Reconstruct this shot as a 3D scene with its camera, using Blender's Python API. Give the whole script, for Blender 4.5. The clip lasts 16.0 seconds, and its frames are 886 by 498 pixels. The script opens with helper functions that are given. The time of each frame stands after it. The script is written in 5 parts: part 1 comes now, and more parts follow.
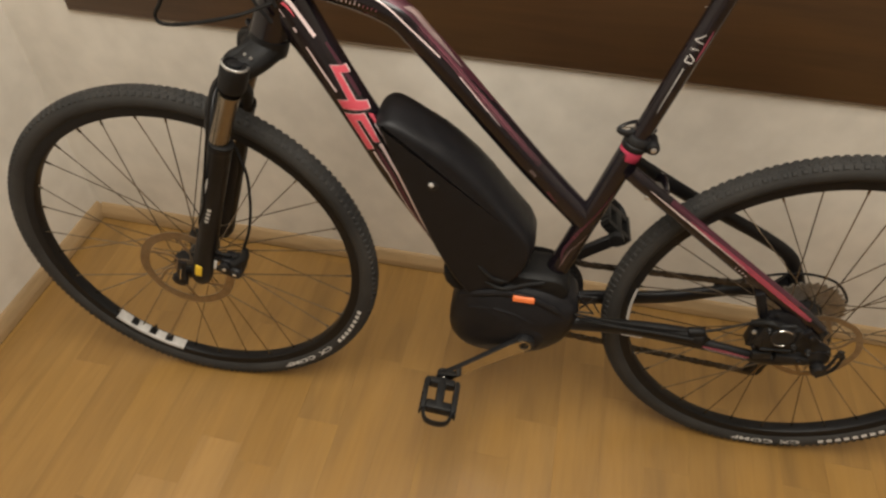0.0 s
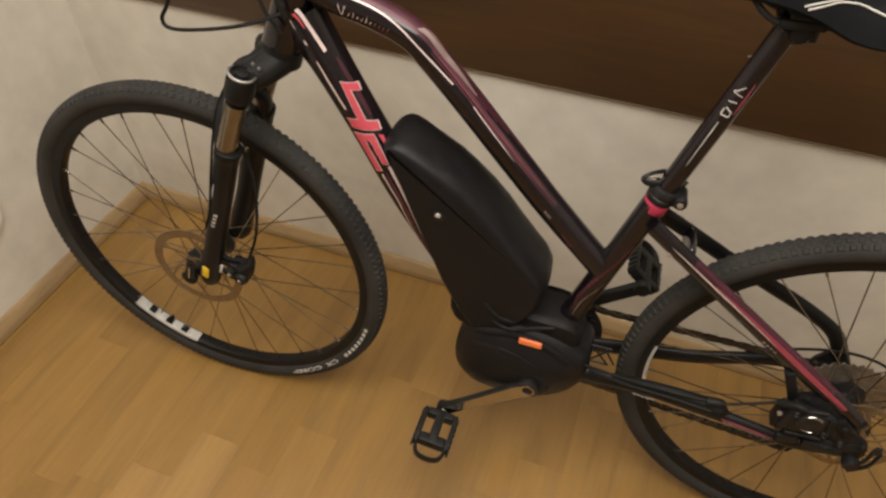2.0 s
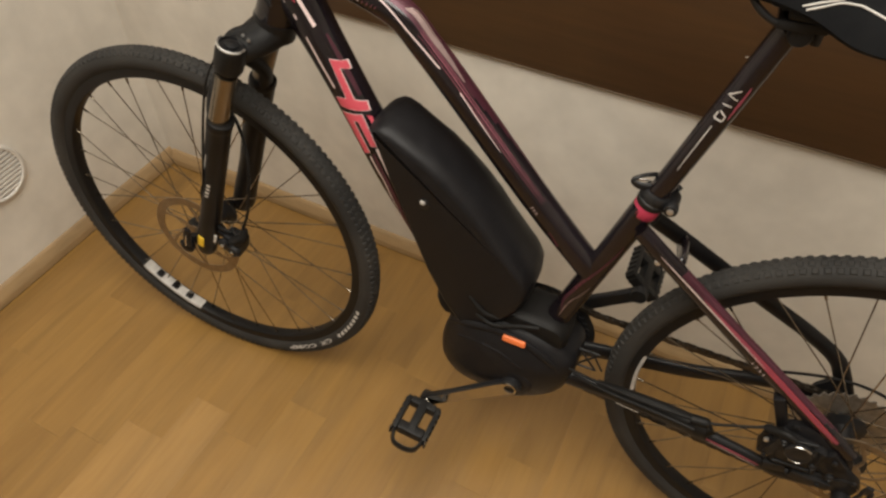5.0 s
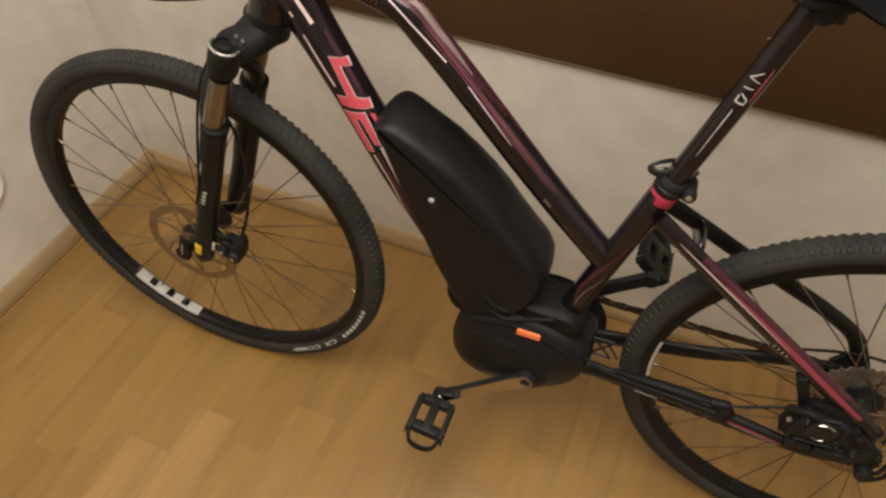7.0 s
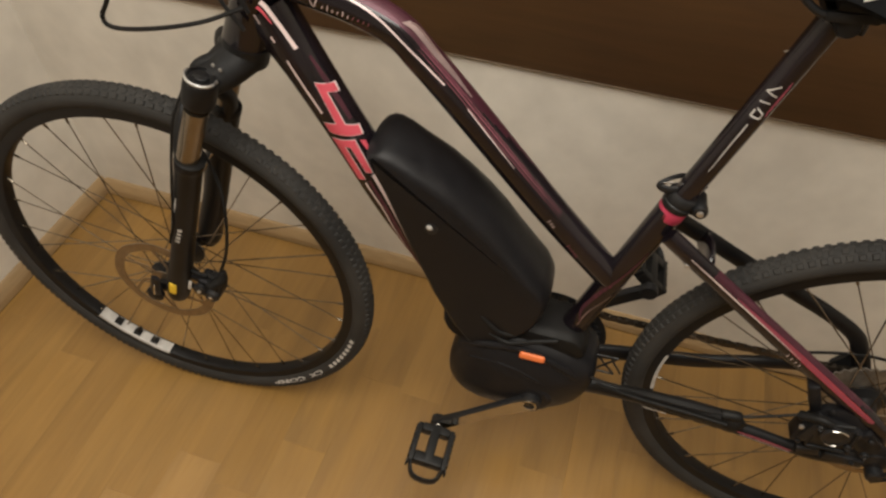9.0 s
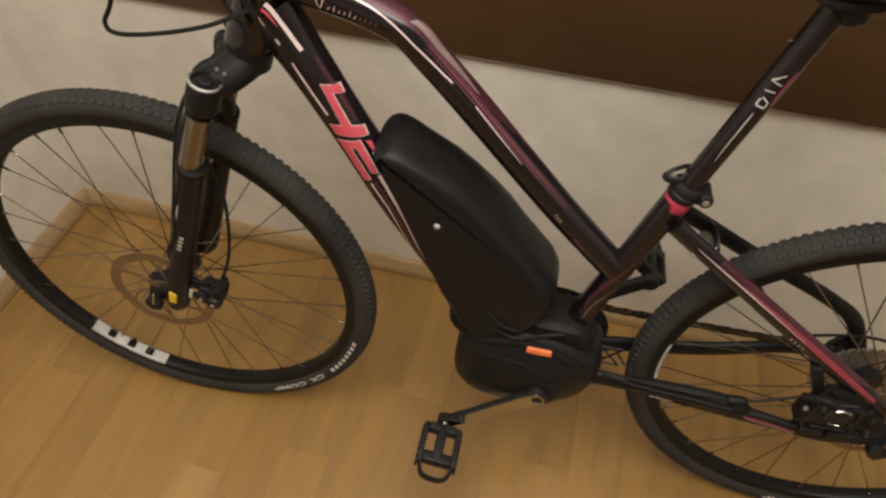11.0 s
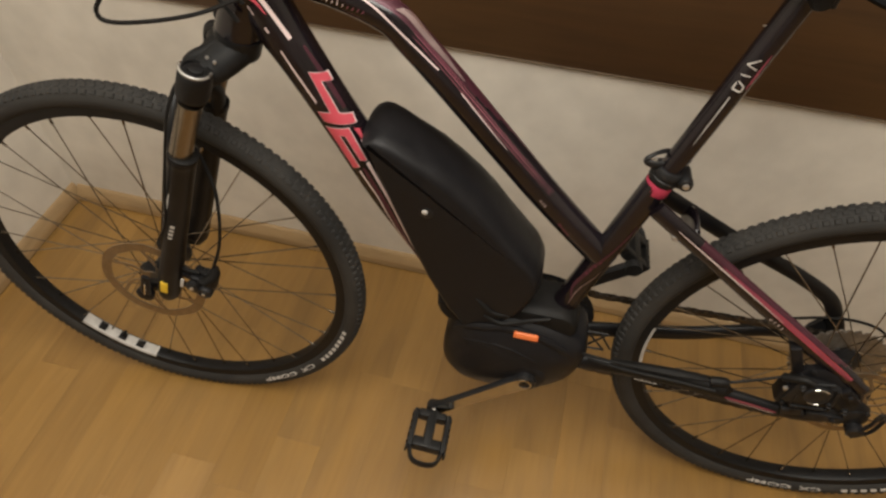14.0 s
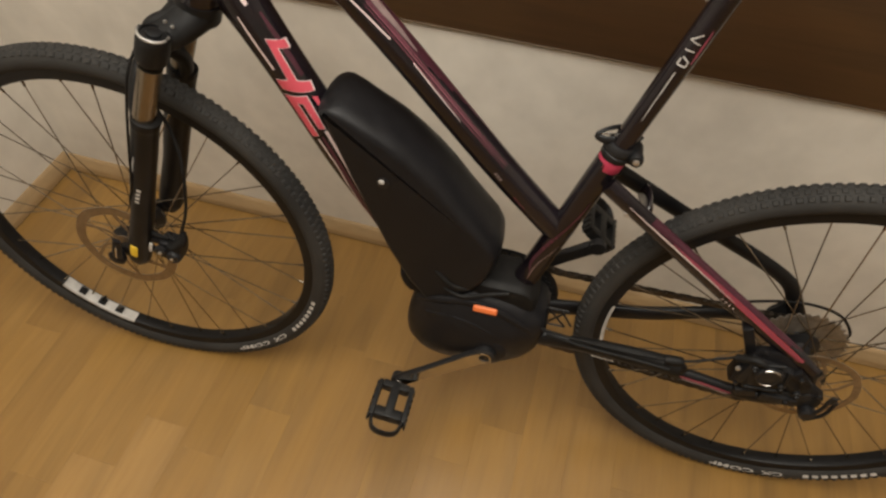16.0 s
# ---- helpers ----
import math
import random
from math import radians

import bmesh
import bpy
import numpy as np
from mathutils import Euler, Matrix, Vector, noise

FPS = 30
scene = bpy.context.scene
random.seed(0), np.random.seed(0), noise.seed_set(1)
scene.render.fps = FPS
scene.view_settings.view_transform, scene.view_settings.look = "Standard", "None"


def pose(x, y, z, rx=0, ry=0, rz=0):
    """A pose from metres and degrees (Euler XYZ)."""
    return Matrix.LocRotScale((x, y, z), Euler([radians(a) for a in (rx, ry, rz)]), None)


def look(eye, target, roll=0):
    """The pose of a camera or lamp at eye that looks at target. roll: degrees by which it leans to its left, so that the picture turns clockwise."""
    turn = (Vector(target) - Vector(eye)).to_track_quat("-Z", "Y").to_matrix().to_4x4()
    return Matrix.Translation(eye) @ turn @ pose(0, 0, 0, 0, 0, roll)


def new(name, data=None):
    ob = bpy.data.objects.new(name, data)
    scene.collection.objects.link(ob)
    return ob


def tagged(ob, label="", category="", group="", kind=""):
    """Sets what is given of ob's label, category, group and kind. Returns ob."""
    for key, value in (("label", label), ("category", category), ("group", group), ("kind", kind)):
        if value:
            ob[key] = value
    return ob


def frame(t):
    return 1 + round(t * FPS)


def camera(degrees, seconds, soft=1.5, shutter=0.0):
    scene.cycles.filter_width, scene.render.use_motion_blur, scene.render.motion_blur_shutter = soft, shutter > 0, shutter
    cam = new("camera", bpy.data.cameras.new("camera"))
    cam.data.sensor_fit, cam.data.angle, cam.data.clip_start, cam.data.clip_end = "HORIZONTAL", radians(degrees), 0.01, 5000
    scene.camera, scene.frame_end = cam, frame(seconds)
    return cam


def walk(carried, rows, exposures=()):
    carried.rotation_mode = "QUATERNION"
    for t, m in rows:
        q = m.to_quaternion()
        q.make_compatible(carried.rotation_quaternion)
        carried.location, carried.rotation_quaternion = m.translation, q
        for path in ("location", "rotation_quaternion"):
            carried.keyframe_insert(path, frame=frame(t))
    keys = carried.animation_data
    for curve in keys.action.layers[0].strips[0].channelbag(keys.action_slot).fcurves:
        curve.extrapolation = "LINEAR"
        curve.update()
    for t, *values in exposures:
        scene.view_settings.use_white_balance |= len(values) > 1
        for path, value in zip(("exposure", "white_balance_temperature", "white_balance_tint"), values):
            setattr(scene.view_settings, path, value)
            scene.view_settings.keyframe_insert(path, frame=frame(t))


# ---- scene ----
cam = camera(66.75, 16.0, soft=2.5)
ROWS = [
    (0.0, 1.1823, -1.1305, 1.2789, 43.70, -0.65, 11.93),
    (0.5, 1.1959, -1.1225, 1.2792, 43.54, -0.51, 12.04),
    (1.0, 1.2174, -1.0958, 1.2815, 43.59, -1.04, 13.24),
    (1.5, 1.2410, -1.0424, 1.2799, 43.06, -1.11, 16.39),
    (2.0, 1.2562, -1.0186, 1.2802, 42.87, -0.55, 20.64),
    (2.5, 1.2725, -1.0021, 1.2795, 42.64, -0.38, 22.73),
    (3.0, 1.2925, -0.9884, 1.2797, 42.45, -0.29, 24.57),
    (3.5, 1.3033, -0.9772, 1.2777, 42.19, -0.20, 25.67),
    (4.0, 1.3164, -0.9672, 1.2721, 42.11, 0.16, 26.18),
    (4.5, 1.3273, -0.9630, 1.2711, 41.84, -0.19, 26.62),
    (5.0, 1.3365, -0.9593, 1.2668, 41.51, -0.45, 26.94),
    (7.5, 1.2580, -0.9486, 1.2639, 39.67, -0.04, 21.91),
    (8.0, 1.2354, -0.9494, 1.2650, 39.89, -0.65, 20.50),
    (8.5, 1.2138, -0.9361, 1.2617, 39.88, -0.84, 19.22),
    (9.0, 1.1960, -0.9169, 1.2558, 39.72, -0.86, 17.93),
    (11.5, 1.1466, -0.9399, 1.2538, 39.93, -1.42, 14.49),
    (12.0, 1.1384, -0.9455, 1.2535, 39.96, -1.49, 14.11),
    (12.5, 1.1306, -0.9506, 1.2540, 39.97, -1.41, 13.82),
    (13.0, 1.1335, -0.9560, 1.2510, 40.12, -1.40, 13.83),
    (13.5, 1.1433, -0.9526, 1.2525, 39.98, -1.27, 13.74),
    (14.0, 1.1632, -0.9590, 1.2544, 39.97, -1.65, 13.98),
    (14.5, 1.1857, -0.9591, 1.2546, 39.74, -1.54, 14.21),
    (15.0, 1.2104, -0.9616, 1.2541, 39.45, -1.65, 14.67),
    (15.5, 1.2298, -0.9605, 1.2558, 38.98, -1.84, 15.39),
    (16.0, 1.2462, -0.9654, 1.2515, 38.96, -1.87, 16.06),
]
walk(cam, [(t, pose(x, y, z, rx, ry, rz)) for t, x, y, z, rx, ry, rz in ROWS],
     [(0.0, 0.09), (1.0, 0.08), (3.0, 0.05), (5.0, 0.04), (8.0, 0.0), (12.5, -0.02), (16.0, 0.0)])

# ---- light: one broad disk stands in for unseen lamps and bounce, closed room ----
world = bpy.data.worlds.new("room_air")
scene.world = world
world.use_nodes = True
world.node_tree.nodes["Background"].inputs[0].default_value = (1.0, 0.86, 0.68, 1)
world.node_tree.nodes["Background"].inputs[1].default_value = 0.02

ROOM_X, ROOM_Y, ROOM_Z = 3.4, -4.0, 2.6
lamp_data = bpy.data.lights.new("diffuse_ceiling_light", "AREA")
lamp_data.shape, lamp_data.size = "DISK", 1.8
lamp_data.energy = 63
lamp_data.color = (1.0, 0.946, 0.85)
lamp = new("diffuse_ceiling_light", lamp_data)
lamp.matrix_world = look((1.25, -1.05, 2.5), (1.25, -1.0499, 0))


# ---- materials ----
def shader(name, rough=0.5, metal=0.0, coat=0.0):
    m = bpy.data.materials.new(name)
    m.use_nodes = True
    b = m.node_tree.nodes["Principled BSDF"]
    b.inputs["Roughness"].default_value = rough
    b.inputs["Metallic"].default_value = metal
    b.inputs["Coat Weight"].default_value = coat
    b.inputs["Coat Roughness"].default_value = 0.08
    return m, m.node_tree, b


def ramp(nt, fac, stops):
    r = nt.nodes.new("ShaderNodeValToRGB")
    while len(r.color_ramp.elements) < len(stops):
        r.color_ramp.elements.new(0.5)
    for e, (p, c) in zip(r.color_ramp.elements, stops):
        e.position, e.color = p, (*c, 1)
    nt.links.new(fac, r.inputs[0])
    return r.outputs[0]


def noise_tex(nt, scale, detail=4, stretch=(1, 1, 1), coords="Object", rough=0.55):
    tc = nt.nodes.new("ShaderNodeTexCoord")
    mp = nt.nodes.new("ShaderNodeMapping")
    mp.inputs["Scale"].default_value = stretch
    n = nt.nodes.new("ShaderNodeTexNoise")
    n.inputs["Scale"].default_value, n.inputs["Detail"].default_value, n.inputs["Roughness"].default_value = scale, detail, rough
    nt.links.new(tc.outputs[coords], mp.inputs[0])
    nt.links.new(mp.outputs[0], n.inputs["Vector"])
    return n.outputs["Fac"]


def mixed(nt, kind, fac, a, b):
    m = nt.nodes.new("ShaderNodeMix")
    m.data_type, m.blend_type = "RGBA", kind
    for sock, v in ((m.inputs[0], fac), (m.inputs[6], a), (m.inputs[7], b)):
        if isinstance(v, (int, float)):
            sock.default_value = v
        elif isinstance(v, tuple):
            sock.default_value = (*v, 1)
        else:
            nt.links.new(v, sock)
    return m.outputs[2]


def relief(nt, bsdf, fac, strength, distance=0.002):
    bp = nt.nodes.new("ShaderNodeBump")
    bp.inputs["Strength"].default_value, bp.inputs["Distance"].default_value = strength, distance
    nt.links.new(fac, bp.inputs["Height"])
    nt.links.new(bp.outputs[0], bsdf.inputs["Normal"])


def spread(col, k):
    return tuple(min(1.0, v * k) for v in col)


def plain(name, col, rough=0.5, metal=0.0, coat=0.0, vary=0.18, scale=40, bump=0.1, gleam=0.5):
    """A surface with a two-scale variation of its colour and gloss, and a fine relief."""
    m, nt, b = shader(name, rough, metal, coat)
    b.inputs["Specular IOR Level"].default_value = gleam
    fine, broad = noise_tex(nt, scale, 5), noise_tex(nt, scale / 7, 3)
    c = ramp(nt, fine, [(0.3, spread(col, 1 - vary)), (0.7, spread(col, 1 + vary))])
    c2 = ramp(nt, broad, [(0.35, (1 - vary,) * 3), (0.65, (1, 1, 1))])
    nt.links.new(mixed(nt, "MULTIPLY", 1.0, c, c2), b.inputs["Base Color"])
    g = ramp(nt, broad, [(0.3, (max(0.03, rough * 0.8),) * 3), (0.7, (min(1, rough * 1.25),) * 3)])
    nt.links.new(g, b.inputs["Roughness"])
    if bump:
        relief(nt, b, fine, bump, 0.0008)
    return m


def plaster(name, col):
    m, nt, b = shader(name, 0.75)
    broad, mid, fine = noise_tex(nt, 3.5, 4), noise_tex(nt, 14, 5), noise_tex(nt, 220, 3)
    c = ramp(nt, broad, [(0.3, spread(col, 0.88)), (0.7, spread(col, 1.06))])
    c2 = ramp(nt, mid, [(0.35, (0.93, 0.93, 0.93)), (0.65, (1, 1, 1))])
    nt.links.new(mixed(nt, "MULTIPLY", 1.0, c, c2), b.inputs["Base Color"])
    relief(nt, b, mixed(nt, "MIX", 0.4, mid, fine), 0.25, 0.004)
    return m


def oak(name, tint, grain_axis=(16, 1.6, 16), gloss=0.36):
    """Lacquered oak: every plank has its own tone, with grain along y."""
    m, nt, b = shader(name, gloss, 0, 0.25)
    b.inputs["Coat Roughness"].default_value = 0.22
    info = nt.nodes.new("ShaderNodeObjectInfo")
    tc = nt.nodes.new("ShaderNodeTexCoord")
    shift = nt.nodes.new("ShaderNodeVectorMath")
    shift.operation = "ADD"
    comb = nt.nodes.new("ShaderNodeCombineXYZ")
    far = nt.nodes.new("ShaderNodeMath")
    far.operation = "MULTIPLY"
    far.inputs[1].default_value = 37.0
    nt.links.new(info.outputs["Random"], far.inputs[0])
    nt.links.new(far.outputs[0], comb.inputs[0])
    nt.links.new(far.outputs[0], comb.inputs[1])
    nt.links.new(tc.outputs["Object"], shift.inputs[0])
    nt.links.new(comb.outputs[0], shift.inputs[1])
    mp = nt.nodes.new("ShaderNodeMapping")
    mp.inputs["Scale"].default_value = grain_axis
    nt.links.new(shift.outputs[0], mp.inputs[0])
    facs = []
    for sc, det, dist in ((1.2, 3, 0.6), (6.0, 6, 0.3)):
        n = nt.nodes.new("ShaderNodeTexNoise")
        n.inputs["Scale"].default_value, n.inputs["Detail"].default_value, n.inputs["Distortion"].default_value = sc, det, dist
        nt.links.new(mp.outputs[0], n.inputs["Vector"])
        facs.append(n.outputs["Fac"])
    broad = ramp(nt, facs[0], [(0.28, spread(tint, 0.80)), (0.5, tint), (0.74, spread(tint, 1.13))])
    fine = ramp(nt, facs[1], [(0.32, (0.92, 0.90, 0.88)), (0.6, (1, 1, 1))])
    tone = ramp(nt, info.outputs["Random"], [(0.0, (0.88, 0.865, 0.84)), (0.5, (0.97, 0.96, 0.95)), (1.0, (1.05, 1.05, 1.04))])
    c = mixed(nt, "MULTIPLY", 1.0, mixed(nt, "MULTIPLY", 1.0, broad, fine), tone)
    nt.links.new(c, b.inputs["Base Color"])
    nt.links.new(ramp(nt, facs[0], [(0.3, (gloss * 1.25,) * 3), (0.7, (gloss * 0.85,) * 3)]), b.inputs["Roughness"])
    relief(nt, b, facs[1], 0.12, 0.0006)
    return m


def rubber(name):
    m, nt, b = shader(name, 0.74)
    b.inputs["Specular IOR Level"].default_value = 0.28
    dust, fine = noise_tex(nt, 9, 5), noise_tex(nt, 160, 3)
    nt.links.new(ramp(nt, dust, [(0.35, (0.022, 0.0212, 0.0203)), (0.7, (0.043, 0.0405, 0.037))]), b.inputs["Base Color"])
    relief(nt, b, fine, 0.3, 0.0006)
    return m


WALL = plaster("beige_white_plaster", (0.715, 0.670, 0.595))
CEIL = plaster("white_ceiling_paint", (0.78, 0.76, 0.72))
OAK = oak("lacquered_oak", (0.288, 0.161, 0.0440))
OAK_PALE = oak("pale_lacquered_oak", (0.340, 0.197, 0.0625))
SKIRT = oak("oak_skirting", (0.39, 0.268, 0.138), (5, 5, 30), 0.45)
JOINT = plain("joint_filler", (0.23, 0.135, 0.05), 0.8)
# near-black brown: shade under the baseboard, put in as colour
GAP_SHADE = plain("gap_shade_brown", (0.055, 0.032, 0.016), 0.9)
BROWN = oak("dark_brown_veneer", (0.066, 0.033, 0.0135), (2.2, 26, 26), 0.42)
BROWN_EDGE = plain("brown_veneer_edge", (0.17, 0.125, 0.085), 0.5)
BLACK = plain("gloss_black_paint", (0.0100, 0.0072, 0.0098), 0.20, 0, 0.35, 0.25, 30, 0, 0.40)
SATIN = plain("satin_black_metal", (0.014, 0.0138, 0.0145), 0.44, 0.1, 0.05, 0.2, 60, 0.05, 0.35)
PLUM = plain("plum_metallic_paint", (0.085, 0.024, 0.038), 0.42, 0.40, 0.12, 0.2, 30, 0)
PINK = plain("pink_decal", (0.62, 0.085, 0.12), 0.42, 0, 0.15, 0.06, 50, 0)
DULL_ROSE = plain("dull_rose_print", (0.28, 0.085, 0.12), 0.4, 0.3, 0.1, 0.1, 50, 0)
COLLAR = plain("deep_pink_anodised_ring", (0.50, 0.045, 0.10), 0.34, 0.2, 0.2, 0.1, 60, 0)
ROSE = plain("rose_metallic_decal", (0.44, 0.10, 0.18), 0.32, 0.5, 0.3, 0.1, 50, 0)
FLASH = plain("pale_rose_metallic_decal", (0.36, 0.265, 0.26), 0.34, 0.5, 0.3, 0.1, 50, 0)
PALE = plain("pale_pink_decal", (0.78, 0.63, 0.62), 0.38, 0, 0.4, 0.08, 50, 0)
CASE = plain("black_battery_plastic", (0.0118, 0.0112, 0.0122), 0.38, 0, 0, 0.15, 300, 0.12, 0.18)
ORANGE = plain("orange_plastic", (0.80, 0.20, 0.06), 0.4, 0, 0, 0.06, 60, 0)
CHROME = plain("polished_steel", (0.62, 0.60, 0.57), 0.22, 1.0, 0, 0.1, 60, 0)
GOLD = plain("bronze_stanchion", (0.29, 0.245, 0.185), 0.27, 0.9, 0, 0.12, 30, 0)
STEEL = plain("brushed_steel_disc", (0.33, 0.265, 0.19), 0.36, 0.85, 0, 0.15, 120, 0.1)
SPOKE = plain("dull_spoke_steel", (0.27, 0.23, 0.18), 0.14, 0.95, 0, 0.2, 80, 0)
RIM = plain("black_anodised_rim", (0.0095, 0.009, 0.009), 0.45, 0.1, 0, 0.2, 60, 0, 0.25)
LABEL = plain("white_rim_sticker", (0.52, 0.50, 0.47), 0.5, 0, 0, 0.15, 70, 0)
LETTER = plain("white_tyre_print", (0.56, 0.54, 0.51), 0.6, 0, 0, 0.15, 200, 0)
YELLOW = plain("yellow_plastic", (0.72, 0.48, 0.03), 0.45, 0, 0, 0.1, 60, 0)
ALU = plain("polished_crank_alloy", (0.54, 0.51, 0.46), 0.14, 1.0, 0, 0.08, 60, 0)
HOSE = plain("black_hose_rubber", (0.009, 0.0082, 0.0075), 0.60, 0, 0, 0.2, 80, 0, 0.22)
CHAIN = plain("oily_chain_steel", (0.095, 0.078, 0.060), 0.42, 0.8, 0, 0.35, 200, 0)
SEAT = plain("dark_saddle_vinyl", (0.0055, 0.0058, 0.0066), 0.75, 0, 0, 0.2, 300, 0.1, 0.12)
VENT = plain("white_vent_plastic", (0.66, 0.63, 0.58), 0.5, 0, 0, 0.06, 50, 0.03)
TYRE = rubber("black_tyre_rubber")
PEDAL = plain("black_pedal_plastic", (0.012, 0.0115, 0.011), 0.5, 0, 0, 0.25, 120, 0.15, 0.3)
STAY = plain("black_stay_paint", (0.009, 0.0085, 0.009), 0.42, 0, 0.05, 0.25, 30, 0, 0.25)
# brake castings: black lifted to a mottled grey to stand in for haze
HAZE_GREY = plain("haze_lifted_grey_casting", (0.016, 0.0155, 0.016), 0.48, 0.1, 0, 0.45, 110, 0.2, 0.35)
MATTE = plain("matt_black_casting", (0.0100, 0.0098, 0.0100), 0.50, 0, 0, 0.3, 90, 0.15, 0.25)
SILVER = plain("satin_silver", (0.62, 0.61, 0.59), 0.42, 0.9, 0, 0.1, 80, 0)
COG = plain("worn_grey_sprocket_steel", (0.38, 0.35, 0.31), 0.42, 0.85, 0, 0.25, 120, 0.1)


# ---- mesh helpers ----
def obj_from(name, bm, material, smooth=True, sharp=0.65):
    me = bpy.data.meshes.new(name)
    bmesh.ops.recalc_face_normals(bm, faces=bm.faces[:])
    if smooth:
        for f in bm.faces:
            f.smooth = True
        for e in bm.edges:
            if len(e.link_faces) == 2 and e.calc_face_angle(0) > sharp:
                e.smooth = False
    bm.to_mesh(me)
    bm.free()
    for m in material if isinstance(material, (list, tuple)) else (material,):
        me.materials.append(m)
    return new(name, me)


def part(name, bm, material, parent, label="", smooth=True, sharp=0.65):
    ob = obj_from(name, bm, material, smooth, sharp)
    ob.parent = parent
    if label:
        ob["label"] = label
    return ob


def box(bm, lo, hi, bevel=0.0, m=None, seg=2):
    made = bmesh.ops.create_cube(bm, size=1)["verts"]
    for v in made:
        v.co = Vector((lo[i] + (v.co[i] + 0.5) * (hi[i] - lo[i]) for i in range(3)))
    if bevel:
        edges = list({e for v in made for e in v.link_edges})
        out = bmesh.ops.bevel(bm, geom=edges, offset=bevel, segments=seg, affect="EDGES", profile=0.6)
        made = list({v for f in out["faces"] for v in f.verts} | {v for v in made if v.is_valid})
    if m is not None:
        bmesh.ops.transform(bm, matrix=m, verts=made)
    return made


def turned(bm, rows, m=None, n=32, closed=False):
    """A turned body: rows of (radius, height) about the local z axis."""
    rings = []
    for r, h in rows:
        rings.append([bm.verts.new((r * math.cos(2 * math.pi * k / n), r * math.sin(2 * math.pi * k / n), h)) for k in range(n)])
    pairs = list(zip(rings, rings[1:])) + ([(rings[-1], rings[0])] if closed else [])
    for a, b in pairs:
        for k in range(n):
            bm.faces.new((a[k], a[(k + 1) % n], b[(k + 1) % n], b[k]))
    if not closed:
        bm.faces.new(rings[0][::-1])
        bm.faces.new(rings[-1])
    if m is not None:
        bmesh.ops.transform(bm, matrix=m, verts=[v for r in rings for v in r])


def spline(pts, per=8):
    """A smooth line through the points (any number of values each)."""
    pts = [np.array(p, float) for p in pts]
    if len(pts) == 2:
        return [pts[0] + (pts[1] - pts[0]) * k / per for k in range(per + 1)]
    ext = [2 * pts[0] - pts[1], *pts, 2 * pts[-1] - pts[-2]]
    out = []
    for i in range(1, len(ext) - 2):
        p0, p1, p2, p3 = ext[i - 1:i + 3]
        for k in range(per):
            t = k / per
            out.append(0.5 * (2 * p1 + (p2 - p0) * t + (2 * p0 - 5 * p1 + 4 * p2 - p3) * t * t + (3 * p1 - p0 - 3 * p2 + p3) * t ** 3))
    out.append(pts[-1])
    return out


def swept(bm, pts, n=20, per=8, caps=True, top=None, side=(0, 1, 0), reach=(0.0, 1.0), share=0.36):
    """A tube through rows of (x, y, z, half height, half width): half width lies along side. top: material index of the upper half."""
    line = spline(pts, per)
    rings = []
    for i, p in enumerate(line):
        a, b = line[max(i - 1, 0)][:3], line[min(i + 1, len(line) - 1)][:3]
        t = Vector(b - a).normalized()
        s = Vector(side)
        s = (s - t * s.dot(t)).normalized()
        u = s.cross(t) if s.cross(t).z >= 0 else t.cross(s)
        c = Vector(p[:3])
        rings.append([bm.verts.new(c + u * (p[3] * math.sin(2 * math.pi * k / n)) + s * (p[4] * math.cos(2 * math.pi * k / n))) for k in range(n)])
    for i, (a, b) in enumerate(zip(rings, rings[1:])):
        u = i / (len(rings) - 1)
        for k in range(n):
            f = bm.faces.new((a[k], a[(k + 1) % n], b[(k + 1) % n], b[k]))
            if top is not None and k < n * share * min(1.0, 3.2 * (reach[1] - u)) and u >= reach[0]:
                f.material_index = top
    if caps:
        bm.faces.new(rings[0][::-1])
        bm.faces.new(rings[-1])


def P(a, b, c=0.0):
    """A place on the bicycle: a from the rear axle backwards, b above the axles, c towards its left side."""
    return Vector((a, -c, b + AXLE))


def row(a, b, c, r, w=None):
    return (a, -c, b + AXLE, r, r if w is None else w)


AXLE = 0.3485


def across(a, b, c, turn=0.0):
    """A matrix whose z axis points to the bicycle's left side, at that place."""
    return Matrix.Translation(P(a, b, c)) @ Matrix.Rotation(math.pi / 2, 4, "X") @ Matrix.Rotation(turn, 4, "Z")


def pillow(bm, outline, rings, flat=True):
    """A body with the outline of (a, b) points and, ring by ring, (inset share list or number, half width): rounded on both sides."""
    pts = [Vector(p) for p in outline]
    n = len(pts)
    area = sum(pts[i].x * pts[(i + 1) % n].y - pts[(i + 1) % n].x * pts[i].y for i in range(n))
    sgn = 1 if area > 0 else -1
    normals = []
    for i in range(n):
        t = (pts[(i + 1) % n] - pts[i - 1]).normalized()
        normals.append(Vector((-t.y, t.x)) * sgn)
    loops = []
    for inset, half in rings:
        loops.append(([pts[i] + normals[i] * (inset[i] if isinstance(inset, list) else inset) for i in range(n)], half))
    sides = []
    for s in (1, -1):
        sides.append([[bm.verts.new(P(p.x, p.y, s * half)) for p in lp] for lp, half in loops])
    for rs in sides:
        for a, b in zip(rs, rs[1:]):
            for k in range(n):
                bm.faces.new((a[k], a[(k + 1) % n], b[(k + 1) % n], b[k]))
        bm.faces.new(rs[-1])
    a, b = sides[0][0], sides[1][0]
    for k in range(n):
        bm.faces.new((a[k], a[(k + 1) % n], b[(k + 1) % n], b[k]))


